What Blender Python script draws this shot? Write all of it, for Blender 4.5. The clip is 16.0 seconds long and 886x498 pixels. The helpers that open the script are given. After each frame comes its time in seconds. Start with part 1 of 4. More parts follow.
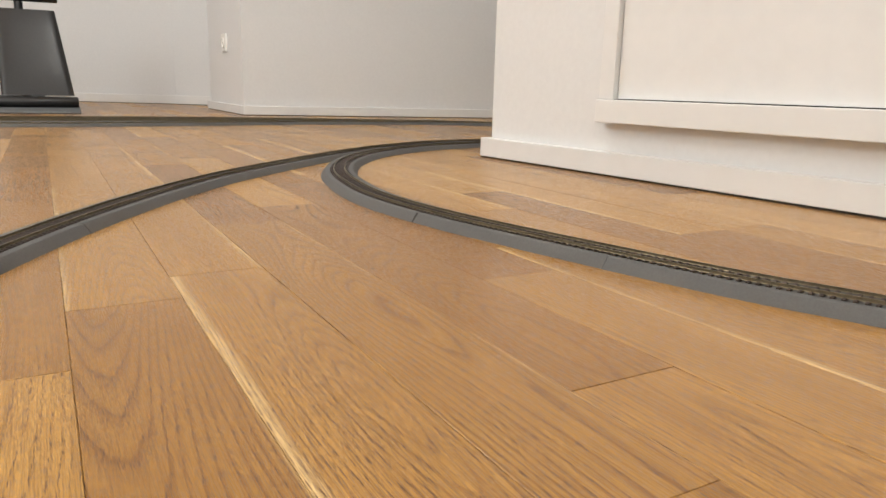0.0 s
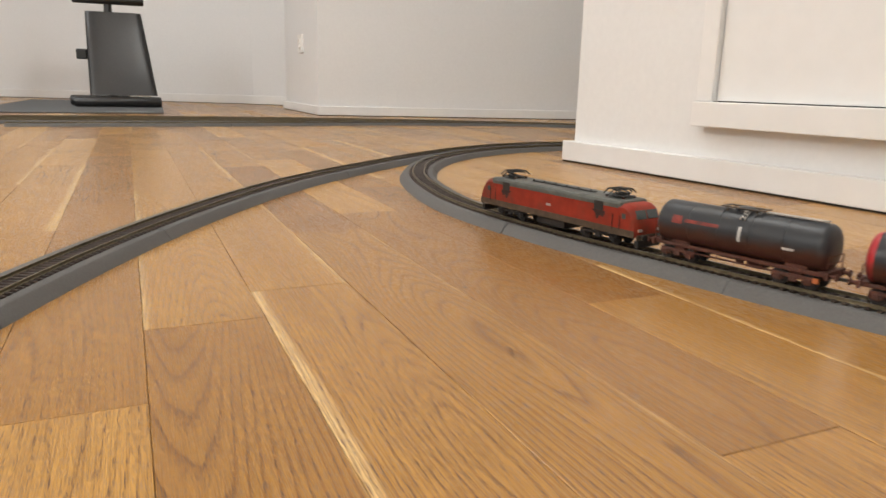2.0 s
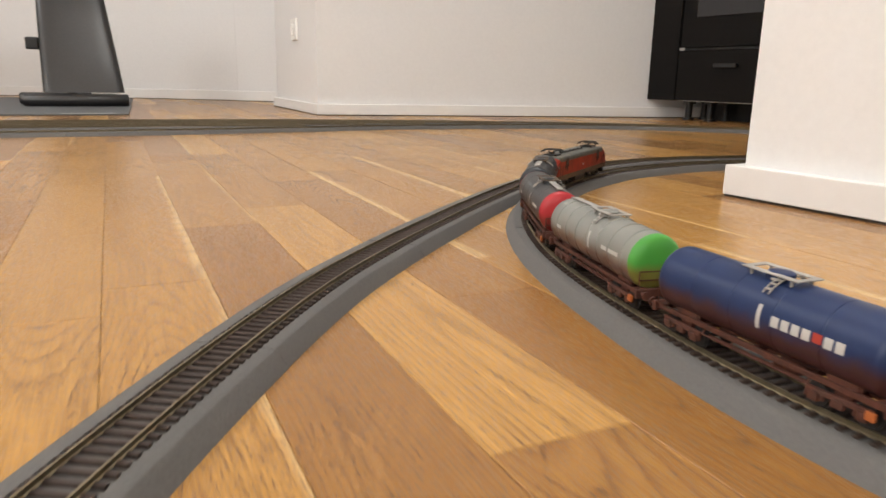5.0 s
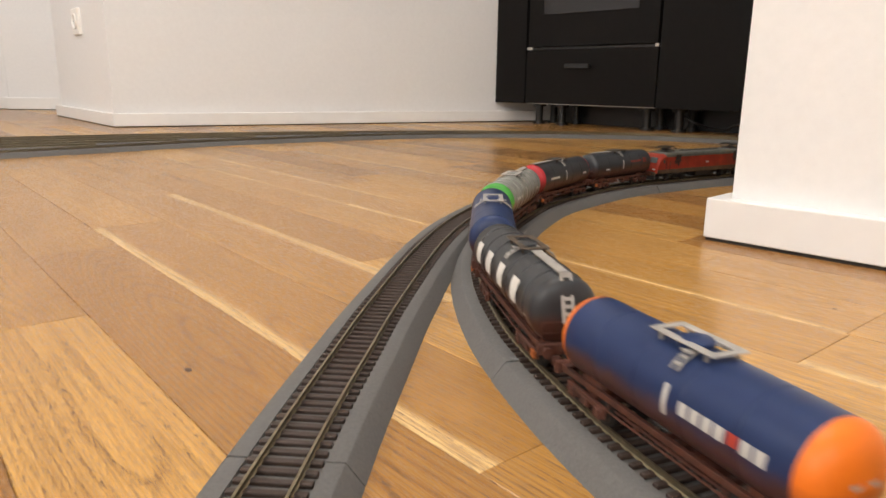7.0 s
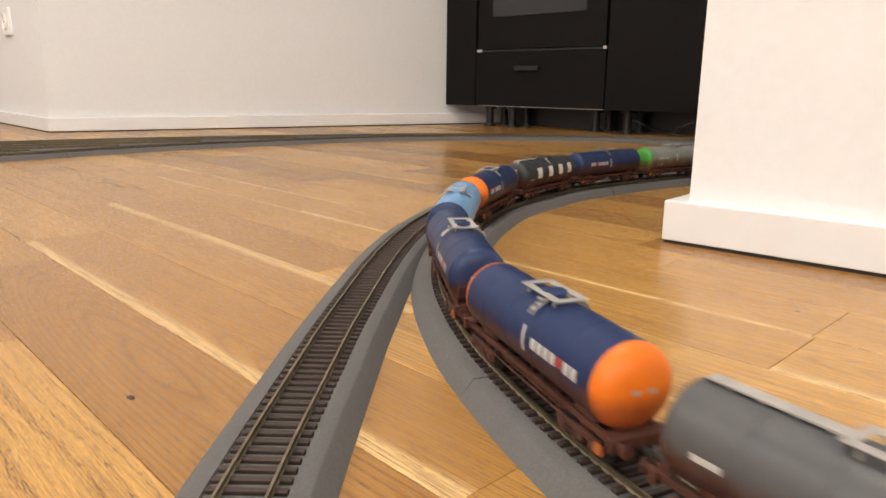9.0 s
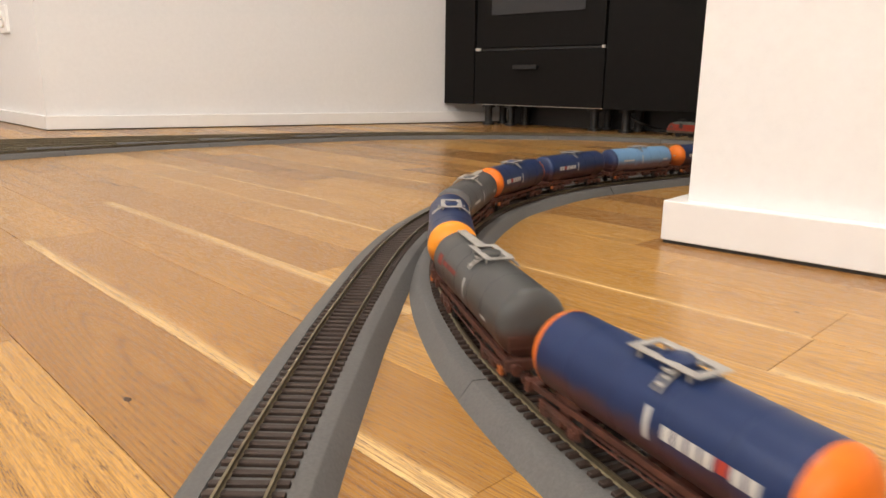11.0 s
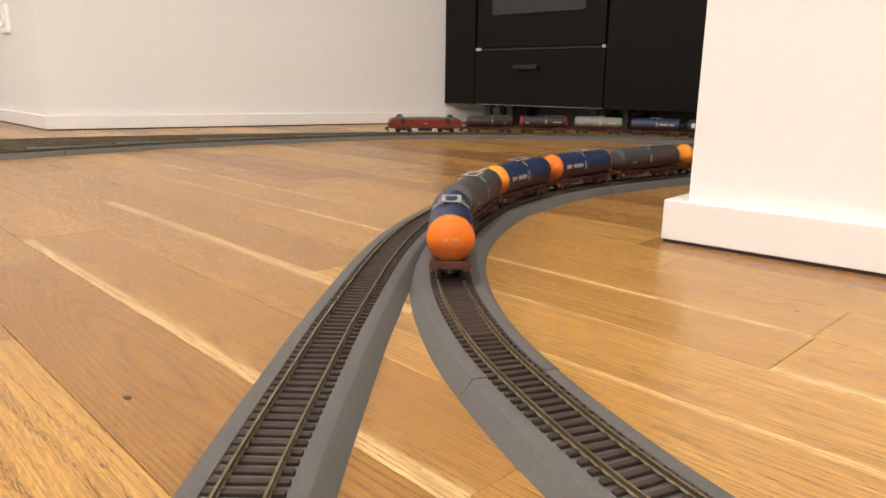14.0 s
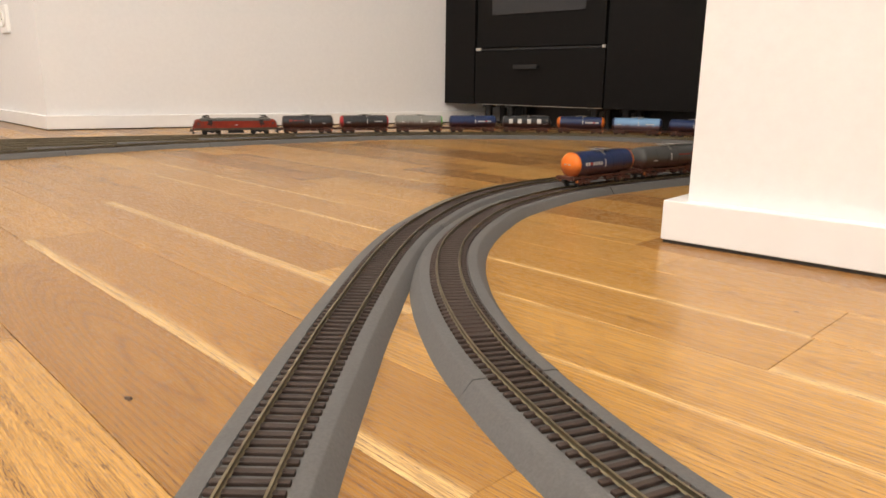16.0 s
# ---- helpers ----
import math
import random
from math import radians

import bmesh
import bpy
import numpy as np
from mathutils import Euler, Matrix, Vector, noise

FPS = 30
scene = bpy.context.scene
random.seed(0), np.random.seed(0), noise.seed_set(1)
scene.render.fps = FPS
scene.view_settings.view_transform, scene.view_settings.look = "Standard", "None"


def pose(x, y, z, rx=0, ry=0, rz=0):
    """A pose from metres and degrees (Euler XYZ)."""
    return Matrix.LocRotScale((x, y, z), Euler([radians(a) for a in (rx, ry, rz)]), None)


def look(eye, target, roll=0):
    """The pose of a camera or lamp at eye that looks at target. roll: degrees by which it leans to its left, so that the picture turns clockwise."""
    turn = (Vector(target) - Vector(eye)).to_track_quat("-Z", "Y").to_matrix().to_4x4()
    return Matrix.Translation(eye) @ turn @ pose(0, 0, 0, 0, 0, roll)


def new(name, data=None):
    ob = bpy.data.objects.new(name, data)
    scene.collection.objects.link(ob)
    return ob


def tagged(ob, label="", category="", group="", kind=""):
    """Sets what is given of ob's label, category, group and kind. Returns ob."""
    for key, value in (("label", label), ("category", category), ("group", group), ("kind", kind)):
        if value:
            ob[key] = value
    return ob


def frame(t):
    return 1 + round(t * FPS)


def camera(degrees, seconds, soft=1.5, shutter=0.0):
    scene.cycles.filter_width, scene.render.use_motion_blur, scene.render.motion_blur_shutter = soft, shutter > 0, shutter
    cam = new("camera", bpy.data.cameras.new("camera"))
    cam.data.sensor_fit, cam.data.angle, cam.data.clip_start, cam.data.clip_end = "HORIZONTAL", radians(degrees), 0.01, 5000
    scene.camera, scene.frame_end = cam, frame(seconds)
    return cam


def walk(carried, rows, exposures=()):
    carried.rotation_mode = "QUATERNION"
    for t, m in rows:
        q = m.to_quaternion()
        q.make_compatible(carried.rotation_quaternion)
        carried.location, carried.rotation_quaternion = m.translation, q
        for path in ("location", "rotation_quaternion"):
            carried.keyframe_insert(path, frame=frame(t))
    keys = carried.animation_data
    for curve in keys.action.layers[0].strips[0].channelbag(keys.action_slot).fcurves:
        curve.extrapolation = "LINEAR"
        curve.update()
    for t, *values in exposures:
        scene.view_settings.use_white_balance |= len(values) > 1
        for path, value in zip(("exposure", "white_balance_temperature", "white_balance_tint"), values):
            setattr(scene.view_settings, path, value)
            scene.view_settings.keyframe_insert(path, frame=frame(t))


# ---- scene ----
cam = camera(65.0, 16.0, shutter=0.4)
PATH = [
    (0, (0.398, -0.825, 0.138), (0.082, 1.098, -0.315), 1.4),
    (0.5, (0.396, -0.823, 0.139), (0.077, 1.099, -0.315), 1.4),
    (1, (0.395, -0.821, 0.139), (0.051, 1.096, -0.316), 1.5),
    (1.5, (0.389, -0.813, 0.139), (-0.014, 1.092, -0.315), 1.6),
    (2, (0.366, -0.783, 0.139), (-0.133, 1.099, -0.318), 1.4),
    (2.5, (0.337, -0.741, 0.139), (-0.234, 1.12, -0.322), 1.4),
    (3, (0.31, -0.698, 0.139), (-0.326, 1.14, -0.326), 1.3),
    (5.5, (0.057, -0.229, 0.14), (-0.292, 1.681, -0.339), 0.9),
    (6, (0.026, -0.148, 0.14), (-0.182, 1.784, -0.334), 0.8),
    (6.5, (-0.003, -0.072, 0.142), (-0.091, 1.869, -0.331), 0.7),
    (7, (-0.018, -0.027, 0.142), (0.006, 1.918, -0.326), 0.7),
    (7.5, (-0.022, -0.011, 0.143), (0.07, 1.932, -0.322), 0.6),
    (8, (-0.022, -0.011, 0.143), (0.111, 1.93, -0.32), 0.5),
    (8.5, (-0.022, -0.009, 0.143), (0.127, 1.931, -0.319), 0.5),
    (9, (-0.023, -0.008, 0.142), (0.14, 1.931, -0.318), 0.6),
    (11.5, (-0.023, -0.006, 0.143), (0.145, 1.932, -0.322), 0.7),
    (12, (-0.023, -0.006, 0.143), (0.144, 1.932, -0.322), 0.7),
    (12.5, (-0.023, -0.006, 0.142), (0.145, 1.932, -0.322), 0.7),
    (13, (-0.023, -0.006, 0.143), (0.145, 1.932, -0.322), 0.7),
    (13.5, (-0.023, -0.006, 0.142), (0.145, 1.932, -0.322), 0.7),
    (14, (-0.023, -0.006, 0.142), (0.144, 1.932, -0.322), 0.7),
    (14.5, (-0.023, -0.006, 0.142), (0.145, 1.932, -0.322), 0.7),
    (15, (-0.024, -0.006, 0.142), (0.145, 1.932, -0.322), 0.7),
    (15.5, (-0.024, -0.006, 0.142), (0.145, 1.932, -0.322), 0.7),
    (16, (-0.023, -0.007, 0.143), (0.144, 1.931, -0.322), 0.7),
]
walk(cam, [(t, look(e, g, r)) for t, e, g, r in PATH], [(0, 0.08, 6000, 6), (3, 0.12, 6000, 7), (5.5, 0.32, 6100, 8.5), (9, 0.45, 6250, 9.5), (16, 0.47, 6450, 10)])

# ---- world and light ----
world = bpy.data.worlds.new("room_world")
scene.world = world
world.use_nodes = True
world.node_tree.nodes["Background"].inputs[0].default_value = (0.9, 0.93, 1.0, 1)
world.node_tree.nodes["Background"].inputs[1].default_value = 0.12


def point_light(name, x, y, z, radius, watts, colour):
    data = bpy.data.lights.new(name, "POINT")
    data.shadow_soft_size, data.energy, data.color = radius, watts, colour
    ob = new(name, data)
    ob.location = (x, y, z)
    return ob


# four unseen lights added above and behind the camera to set the room's brightness
point_light("added_room_light", -2.2, -2.7, 1.85, 0.40, 108, (1.0, 0.93, 0.84))
point_light("added_room_light", 0.35, -2.8, 1.95, 0.20, 50, (1.0, 0.93, 0.84))
point_light("added_room_light", -0.30, 0.40, 2.32, 0.14, 44, (1.0, 0.93, 0.84))
point_light("added_room_light", -2.7, 0.5, 1.95, 0.20, 40, (1.0, 0.95, 0.90))


# ---- materials ----
def material(name, colour=(0.8, 0.8, 0.8), rough=0.5, metal=0.0, spec=0.5):
    m = bpy.data.materials.new(name)
    m.use_nodes = True
    b = m.node_tree.nodes["Principled BSDF"]
    b.inputs["Base Color"].default_value = (*colour, 1)
    b.inputs["Roughness"].default_value = rough
    b.inputs["Metallic"].default_value = metal
    b.inputs["Specular IOR Level"].default_value = spec
    return m


def node(m, kind, **inputs):
    n = m.node_tree.nodes.new(kind)
    for k, v in inputs.items():
        n.inputs[k.replace("_", " ")].default_value = v
    return n


def join(m, a, b):
    m.node_tree.links.new(a, b)


def maths(m, op, a, b=None):
    n = m.node_tree.nodes.new("ShaderNodeMath")
    n.operation = op
    for i, v in enumerate((a, b)):
        if v is None:
            continue
        if isinstance(v, (int, float)):
            n.inputs[i].default_value = v
        else:
            join(m, v, n.inputs[i])
    return n.outputs[0]


def ramp(m, fac, stops):
    n = m.node_tree.nodes.new("ShaderNodeValToRGB")
    e = n.color_ramp.elements
    while len(e) < len(stops):
        e.new(0.5)
    for el, (p, c) in zip(e, stops):
        el.position, el.color = p, (*c, 1)
    join(m, fac, n.inputs[0])
    return n.outputs[0]


def blend(m, fac, a, b, how="MIX"):
    n = m.node_tree.nodes.new("ShaderNodeMix")
    n.data_type, n.blend_type = "RGBA", how
    for socket, v in ((n.inputs[0], fac), (n.inputs[6], a), (n.inputs[7], b)):
        if isinstance(v, (int, float)):
            socket.default_value = v
        elif isinstance(v, tuple):
            socket.default_value = (*v, 1)
        else:
            join(m, v, socket)
    return n.outputs[2]


def noise_of(m, vector, scale, detail=3.0, rough=0.5, distort=0.0):
    n = node(m, "ShaderNodeTexNoise", Scale=scale, Detail=detail, Roughness=rough, Distortion=distort)
    join(m, vector, n.inputs["Vector"])
    return n.outputs["Fac"]


def object_space(m, scale=(1, 1, 1), shift=None):
    tc = m.node_tree.nodes.new("ShaderNodeTexCoord")
    mp = m.node_tree.nodes.new("ShaderNodeMapping")
    mp.inputs["Scale"].default_value = scale
    join(m, tc.outputs["Object"], mp.inputs["Vector"])
    if shift is not None:
        join(m, shift, mp.inputs["Location"])
    return mp.outputs[0]


def bump(m, height, strength, distance):
    n = node(m, "ShaderNodeBump", Strength=strength, Distance=distance)
    join(m, height, n.inputs["Height"])
    join(m, n.outputs[0], m.node_tree.nodes["Principled BSDF"].inputs["Normal"])


def base_of(m):
    return m.node_tree.nodes["Principled BSDF"].inputs["Base Color"]


def oak():
    """Oiled oak strip. The object's colour gives tone, sapwood edge and ring contrast of a single strip (alpha 1); joined strips draw them from their own random number."""
    m = material("oiled_oak", rough=0.3, spec=0.34)
    info = m.node_tree.nodes.new("ShaderNodeObjectInfo")
    geo = m.node_tree.nodes.new("ShaderNodeNewGeometry")
    given = m.node_tree.nodes.new("ShaderNodeSeparateColor")
    join(m, info.outputs["Color"], given.inputs[0])
    single = info.outputs["Alpha"]
    seed = maths(m, "FRACT", maths(m, "ADD", info.outputs["Random"], geo.outputs["Random Per Island"]))

    def own(k, lo, hi, channel):
        """The strip's given number where it is single, else a random one."""
        r = maths(m, "ADD", maths(m, "MULTIPLY", maths(m, "FRACT", maths(m, "MULTIPLY", seed, k)), hi - lo), lo)
        d = maths(m, "SUBTRACT", given.outputs[channel], r)
        return maths(m, "ADD", r, maths(m, "MULTIPLY", d, single))

    tone, sapside, ringy = own(17.31, 0.1, 0.9, 0), own(91.7, 0.25, 0.75, 1), own(233.3, 0.05, 0.35, 2)
    other = maths(m, "FRACT", maths(m, "MULTIPLY", seed, 57.9))
    shift = m.node_tree.nodes.new("ShaderNodeCombineXYZ")
    join(m, maths(m, "MULTIPLY", seed, 37.0), shift.inputs[0])
    join(m, maths(m, "MULTIPLY", other, 11.3), shift.inputs[1])
    join(m, maths(m, "MULTIPLY", seed, 53.0), shift.inputs[2])
    tc = m.node_tree.nodes.new("ShaderNodeTexCoord")
    sep = m.node_tree.nodes.new("ShaderNodeSeparateXYZ")
    join(m, tc.outputs["Object"], sep.inputs[0])
    across = maths(m, "FRACT", maths(m, "ADD", maths(m, "DIVIDE", sep.outputs[1], 0.068), 100.5))
    # year rings: the cut of a wavering trunk through the board, flat-sawn where the heart lies close
    y = maths(m, "MULTIPLY", maths(m, "ADD", maths(m, "SUBTRACT", across, 0.5), maths(m, "MULTIPLY", maths(m, "SUBTRACT", other, 0.5), 0.9)), 0.068)
    wave = noise_of(m, object_space(m, (1.7, 3.0, 1.0), shift.outputs[0]), 1.0, 1.0, 0.4)
    depth = maths(m, "SUBTRACT", maths(m, "ADD", maths(m, "MULTIPLY", wave, 0.12), maths(m, "MULTIPLY", other, 0.03)), 0.05)
    radius = maths(m, "SQRT", maths(m, "ADD", maths(m, "MULTIPLY", y, y), maths(m, "MULTIPLY", depth, depth)))
    waver = noise_of(m, object_space(m, (3.2, 45.0, 1.0), shift.outputs[0]), 1.0, 3.0, 0.6)
    rings = maths(m, "FRACT", maths(m, "ADD", maths(m, "DIVIDE", radius, 0.0027), maths(m, "MULTIPLY", waver, 2.0)))
    rings = ramp(m, rings, [(0.0, (1.0,) * 3), (0.16, (0.42,) * 3), (0.45, (0.0,) * 3), (0.9, (0.10,) * 3), (1.0, (1.0,) * 3)])
    pores = noise_of(m, object_space(m, (140.0, 1900.0, 1.0), shift.outputs[0]), 1.0, 2.0, 0.6)
    streak = noise_of(m, object_space(m, (7.0, 330.0, 1.0), shift.outputs[0]), 1.0, 3.0, 0.6)
    fine = noise_of(m, object_space(m, (26.0, 1500.0, 1.0), shift.outputs[0]), 1.0, 2.0, 0.6)
    cloud = noise_of(m, object_space(m, (1.8, 30.0, 1.0), shift.outputs[0]), 1.0, 3.0, 0.55)
    # sapwood: a pale ragged band along the low or the high edge of the strip
    wobble = maths(m, "MULTIPLY", maths(m, "SUBTRACT", noise_of(m, object_space(m, (5.0, 4.0, 1.0), shift.outputs[0]), 1.0, 3.0), 0.5), 0.22)
    low = maths(m, "SUBTRACT", maths(m, "SUBTRACT", maths(m, "ADD", 0.36, wobble), sapside), across)
    high = maths(m, "SUBTRACT", maths(m, "ADD", maths(m, "SUBTRACT", sapside, 0.64), wobble), maths(m, "SUBTRACT", 1.0, across))
    edge = maths(m, "MAXIMUM", low, high)
    c = ramp(m, tone, [(0.0, (0.26, 0.120, 0.030)), (0.25, (0.36, 0.180, 0.046)), (0.5, (0.490, 0.264, 0.068)),
                       (0.75, (0.63, 0.362, 0.102)), (1.0, (0.76, 0.475, 0.155))])
    c = blend(m, ramp(m, cloud, [(0.34, (0.26,) * 3), (0.56, (0, 0, 0))]), c, (0.29, 0.148, 0.050), "MIX")
    c = blend(m, ramp(m, edge, [(0.0, (0, 0, 0)), (0.07, (0.92,) * 3)]), c, (0.84, 0.585, 0.265), "MIX")
    c = blend(m, maths(m, "MULTIPLY", rings, maths(m, "MULTIPLY", ringy, 0.72)), c, (0.19, 0.088, 0.026), "MIX")
    c = blend(m, ramp(m, streak, [(0.36, (0.26,) * 3), (0.56, (0, 0, 0))]), c, (0.23, 0.112, 0.040), "MIX")
    c = blend(m, ramp(m, fine, [(0.40, (0.46,) * 3), (0.53, (0, 0, 0))]), c, (0.20, 0.094, 0.030), "MIX")
    dash = maths(m, "MULTIPLY", ramp(m, pores, [(0.42, (1.0,) * 3), (0.50, (0, 0, 0))]), maths(m, "ADD", maths(m, "MULTIPLY", rings, 0.7), 0.36))
    c = blend(m, dash, c, (0.105, 0.047, 0.018), "MIX")
    join(m, c, base_of(m))
    smear = noise_of(m, object_space(m, (3, 3, 3), shift.outputs[0]), 2.0, 4.0)
    rr = maths(m, "ADD", ramp(m, smear, [(0.3, (0.22,) * 3), (0.7, (0.26,) * 3)]), maths(m, "MULTIPLY", dash, 0.2))
    join(m, rr, m.node_tree.nodes["Principled BSDF"].inputs["Roughness"])
    bump(m, maths(m, "SUBTRACT", 1.0, dash), 0.08, 0.0003)
    return m


def speckled(name, colour, rough, scale, amount, relief=0.0, distance=0.001, metal=0.0, dirt=None, dirt_scale=8.0, dirt_from=0.55):
    """A plain surface with fine mottling, and if asked broad patches of dirt."""
    m = material(name, colour, rough, metal)
    v = object_space(m)
    f = noise_of(m, v, scale, 5.0, 0.6)
    dark = tuple(x * (1 - amount) for x in colour)
    light = tuple(min(1, x * (1 + amount)) for x in colour)
    c = ramp(m, f, [(0.3, dark), (0.7, light)])
    if dirt:
        g = noise_of(m, v, dirt_scale, 5.0, 0.65)
        c = blend(m, ramp(m, g, [(dirt_from, (0, 0, 0)), (dirt_from + 0.2, (0.8,) * 3)]), c, dirt)
    join(m, c, base_of(m))
    if relief:
        bump(m, f, relief, distance)
    return m


OAK = oak()
SUBFLOOR = speckled("joint_dark", (0.20, 0.108, 0.045), 0.8, 60, 0.3)
WALL = speckled("white_wall_paint", (0.722, 0.722, 0.722), 0.75, 90, 0.02, 0.25, 0.0012, dirt=(0.62, 0.60, 0.575), dirt_scale=6.5, dirt_from=0.69)
TRIM = speckled("white_trim_paint", (0.75, 0.745, 0.738), 0.38, 25, 0.02, 0.08, 0.001)
CEIL = material("ceiling_white", (0.85, 0.84, 0.82), 0.9)
# near-black that stands in for the shade inside gaps and holes
GAP_SHADE = material("gap_shade_black", (0.02, 0.017, 0.015), 0.9)
FOAM = speckled("grey_foam_bed", (0.114, 0.111, 0.108), 0.85, 560, 0.12, 0.7, 0.0004, dirt=(0.128, 0.124, 0.120), dirt_scale=30)
FOAM.node_tree.nodes["Principled BSDF"].inputs["Specular IOR Level"].default_value = 0.25
BROWN = speckled("sleeper_plastic", (0.034, 0.0195, 0.014), 0.6, 300, 0.25, 0.2, 0.0003)
NICKEL = speckled("weathered_nickel_rail", (0.22, 0.182, 0.115), 0.40, 150, 0.25, metal=0.8)
KITCHEN = speckled("black_kitchen_front", (0.0080, 0.0072, 0.0068), 0.5, 40, 0.1, 0.05, 0.0005)
KITCHEN.node_tree.nodes["Principled BSDF"].inputs["Specular IOR Level"].default_value = 0.09
OVEN_GLASS = material("dark_oven_glass", (0.02, 0.02, 0.022), 0.06)
STEEL = material("brushed_steel", (0.62, 0.60, 0.56), 0.28, 1.0)
BLACK_PLASTIC = speckled("black_plastic", (0.008, 0.008, 0.0085), 0.45, 80, 0.2)


# ---- mesh tools ----
def mesh_of(name, bm, mat, smooth=False):
    me = bpy.data.meshes.new(name)
    bmesh.ops.recalc_face_normals(bm, faces=bm.faces)
    bm.to_mesh(me)
    bm.free()
    for m in mat if isinstance(mat, (list, tuple)) else [mat]:
        me.materials.append(m)
    if smooth:
        for p in me.polygons:
            p.use_smooth = True
        me.set_sharp_from_angle(angle=radians(38))
    return me


def part(name, bm, mat, parent=None, label="", smooth=False):
    me = bm if isinstance(bm, bpy.types.Mesh) else mesh_of(name, bm, mat, smooth)
    ob = new(name, me)
    ob.parent = parent
    if label:
        tagged(ob, label)
    return ob


def thing(name, label, category, group="", m=None, kind=""):
    ob = tagged(new(name), label, category, group, kind)
    if m is not None:
        ob.matrix_world = m
    return ob


def box(bm, x0, x1, y0, y1, z0, z1, bevel=0.0, m=None, seg=2):
    r = bmesh.ops.create_cube(bm, size=1)
    vs = r["verts"]
    for v in vs:
        v.co = Vector(((x0 + x1) / 2 + v.co.x * (x1 - x0), (y0 + y1) / 2 + v.co.y * (y1 - y0), (z0 + z1) / 2 + v.co.z * (z1 - z0)))
    if m is not None:
        bmesh.ops.transform(bm, matrix=m, verts=vs)
    if bevel:
        es = list({e for v in vs for e in v.link_edges})
        bmesh.ops.bevel(bm, geom=es, offset=bevel, segments=seg, affect="EDGES", profile=0.5)
    return bm


def boxed(*a, **k):
    return box(bmesh.new(), *a, **k)


def tube(bm, a, b, r, seg=10, r2=None):
    a, b = Vector(a), Vector(b)
    d = b - a
    m = Matrix.Translation((a + b) / 2) @ d.to_track_quat("Z", "Y").to_matrix().to_4x4()
    bmesh.ops.create_cone(bm, cap_ends=True, segments=seg, radius1=r, radius2=r if r2 is None else r2, depth=d.length, matrix=m)
    return bm


def lathe(bm, profile, seg=28, axis="X", m=None):
    """Turns (along, radius) round the axis."""
    rings = []
    for a, r in profile:
        if r < 1e-6:
            rings.append([bm.verts.new((a, 0, 0))])
        else:
            rings.append([bm.verts.new((a, r * math.cos(2 * math.pi * k / seg), r * math.sin(2 * math.pi * k / seg))) for k in range(seg)])
    for p, q in zip(rings, rings[1:]):
        for k in range(seg):
            j = (k + 1) % seg
            if len(p) == 1 and len(q) == 1:
                continue
            if len(p) == 1:
                bm.faces.new((p[0], q[k], q[j]))
            elif len(q) == 1:
                bm.faces.new((p[k], q[0], p[j]))
            else:
                bm.faces.new((p[k], q[k], q[j], p[j]))
    vs = [v for r in rings for v in r]
    if axis == "Z":
        bmesh.ops.rotate(bm, verts=vs, matrix=Matrix.Rotation(radians(-90), 3, "Y"))
    if m is not None:
        bmesh.ops.transform(bm, matrix=m, verts=vs)
    return bm


def smooth_line(points, n=14):
    """A curve through the points (Catmull-Rom), as an array of x, y."""
    p = [np.array(q, float) for q in points]
    p = [2 * p[0] - p[1]] + p + [2 * p[-1] - p[-2]]
    out = []
    for i in range(1, len(p) - 2):
        a, b, c, d = p[i - 1:i + 3]
        for k in range(n):
            t = k / n
            out.append(0.5 * (2 * b + (c - a) * t + (2 * a - 5 * b + 4 * c - d) * t * t + (3 * b - a - 3 * c + d) * t ** 3))
    out.append(p[-2])
    return np.array(out)


class Line:
    """A track's centre line by its length."""

    def __init__(self, points):
        self.p = smooth_line(points)
        self.s = np.concatenate([[0], np.cumsum(np.hypot(*np.diff(self.p, axis=0).T))])
        self.length = self.s[-1]

    def at(self, s):
        return np.array([np.interp(s, self.s, self.p[:, 0]), np.interp(s, self.s, self.p[:, 1])])

    def way(self, s, h=0.012):
        d = self.at(min(s + h, self.length)) - self.at(max(s - h, 0))
        return d / np.hypot(*d)

    def near(self, x, y):
        return self.s[np.argmin(np.hypot(self.p[:, 0] - x, self.p[:, 1] - y))]


def sweep(line, s0, s1, section, step=0.02, closed=True):
    """A section (across, up) drawn along the line."""
    bm = bmesh.new()
    n = max(1, round((s1 - s0) / step))
    rows = []
    for i in range(n + 1):
        s = s0 + (s1 - s0) * i / n
        c, w = line.at(s), line.way(s)
        rows.append([bm.verts.new((c[0] - w[1] * a, c[1] + w[0] * a, z)) for a, z in section])
    k = len(section)
    for p, q in zip(rows, rows[1:]):
        for j in range(k if closed else k - 1):
            bm.faces.new((p[j], p[(j + 1) % k], q[(j + 1) % k], q[j]))
    if closed:
        bm.faces.new(rows[0])
        bm.faces.new(rows[-1])
    return bm


# ---- floor ----
GRAIN = 129.1  # the way of the oak strips
floor = thing("floor", "oiled oak three-strip parquet floor with visible grain", "floor", m=pose(0, 0, 0, 0, 0, GRAIN), kind="structure")
bm = boxed(-5.5, 5.5, -6, 5.5, -0.12, -0.0022)
part("floor_base", bm, SUBFLOOR, floor)

# ---- walls ----
def prism(points, z0, z1):
    bm = bmesh.new()
    lo = [bm.verts.new((x, y, z0)) for x, y in points]
    hi = [bm.verts.new((x, y, z1)) for x, y in points]
    n = len(points)
    bm.faces.new(lo)
    bm.faces.new(hi)
    for i in range(n):
        bm.faces.new((lo[i], lo[(i + 1) % n], hi[(i + 1) % n], hi[i]))
    return bm


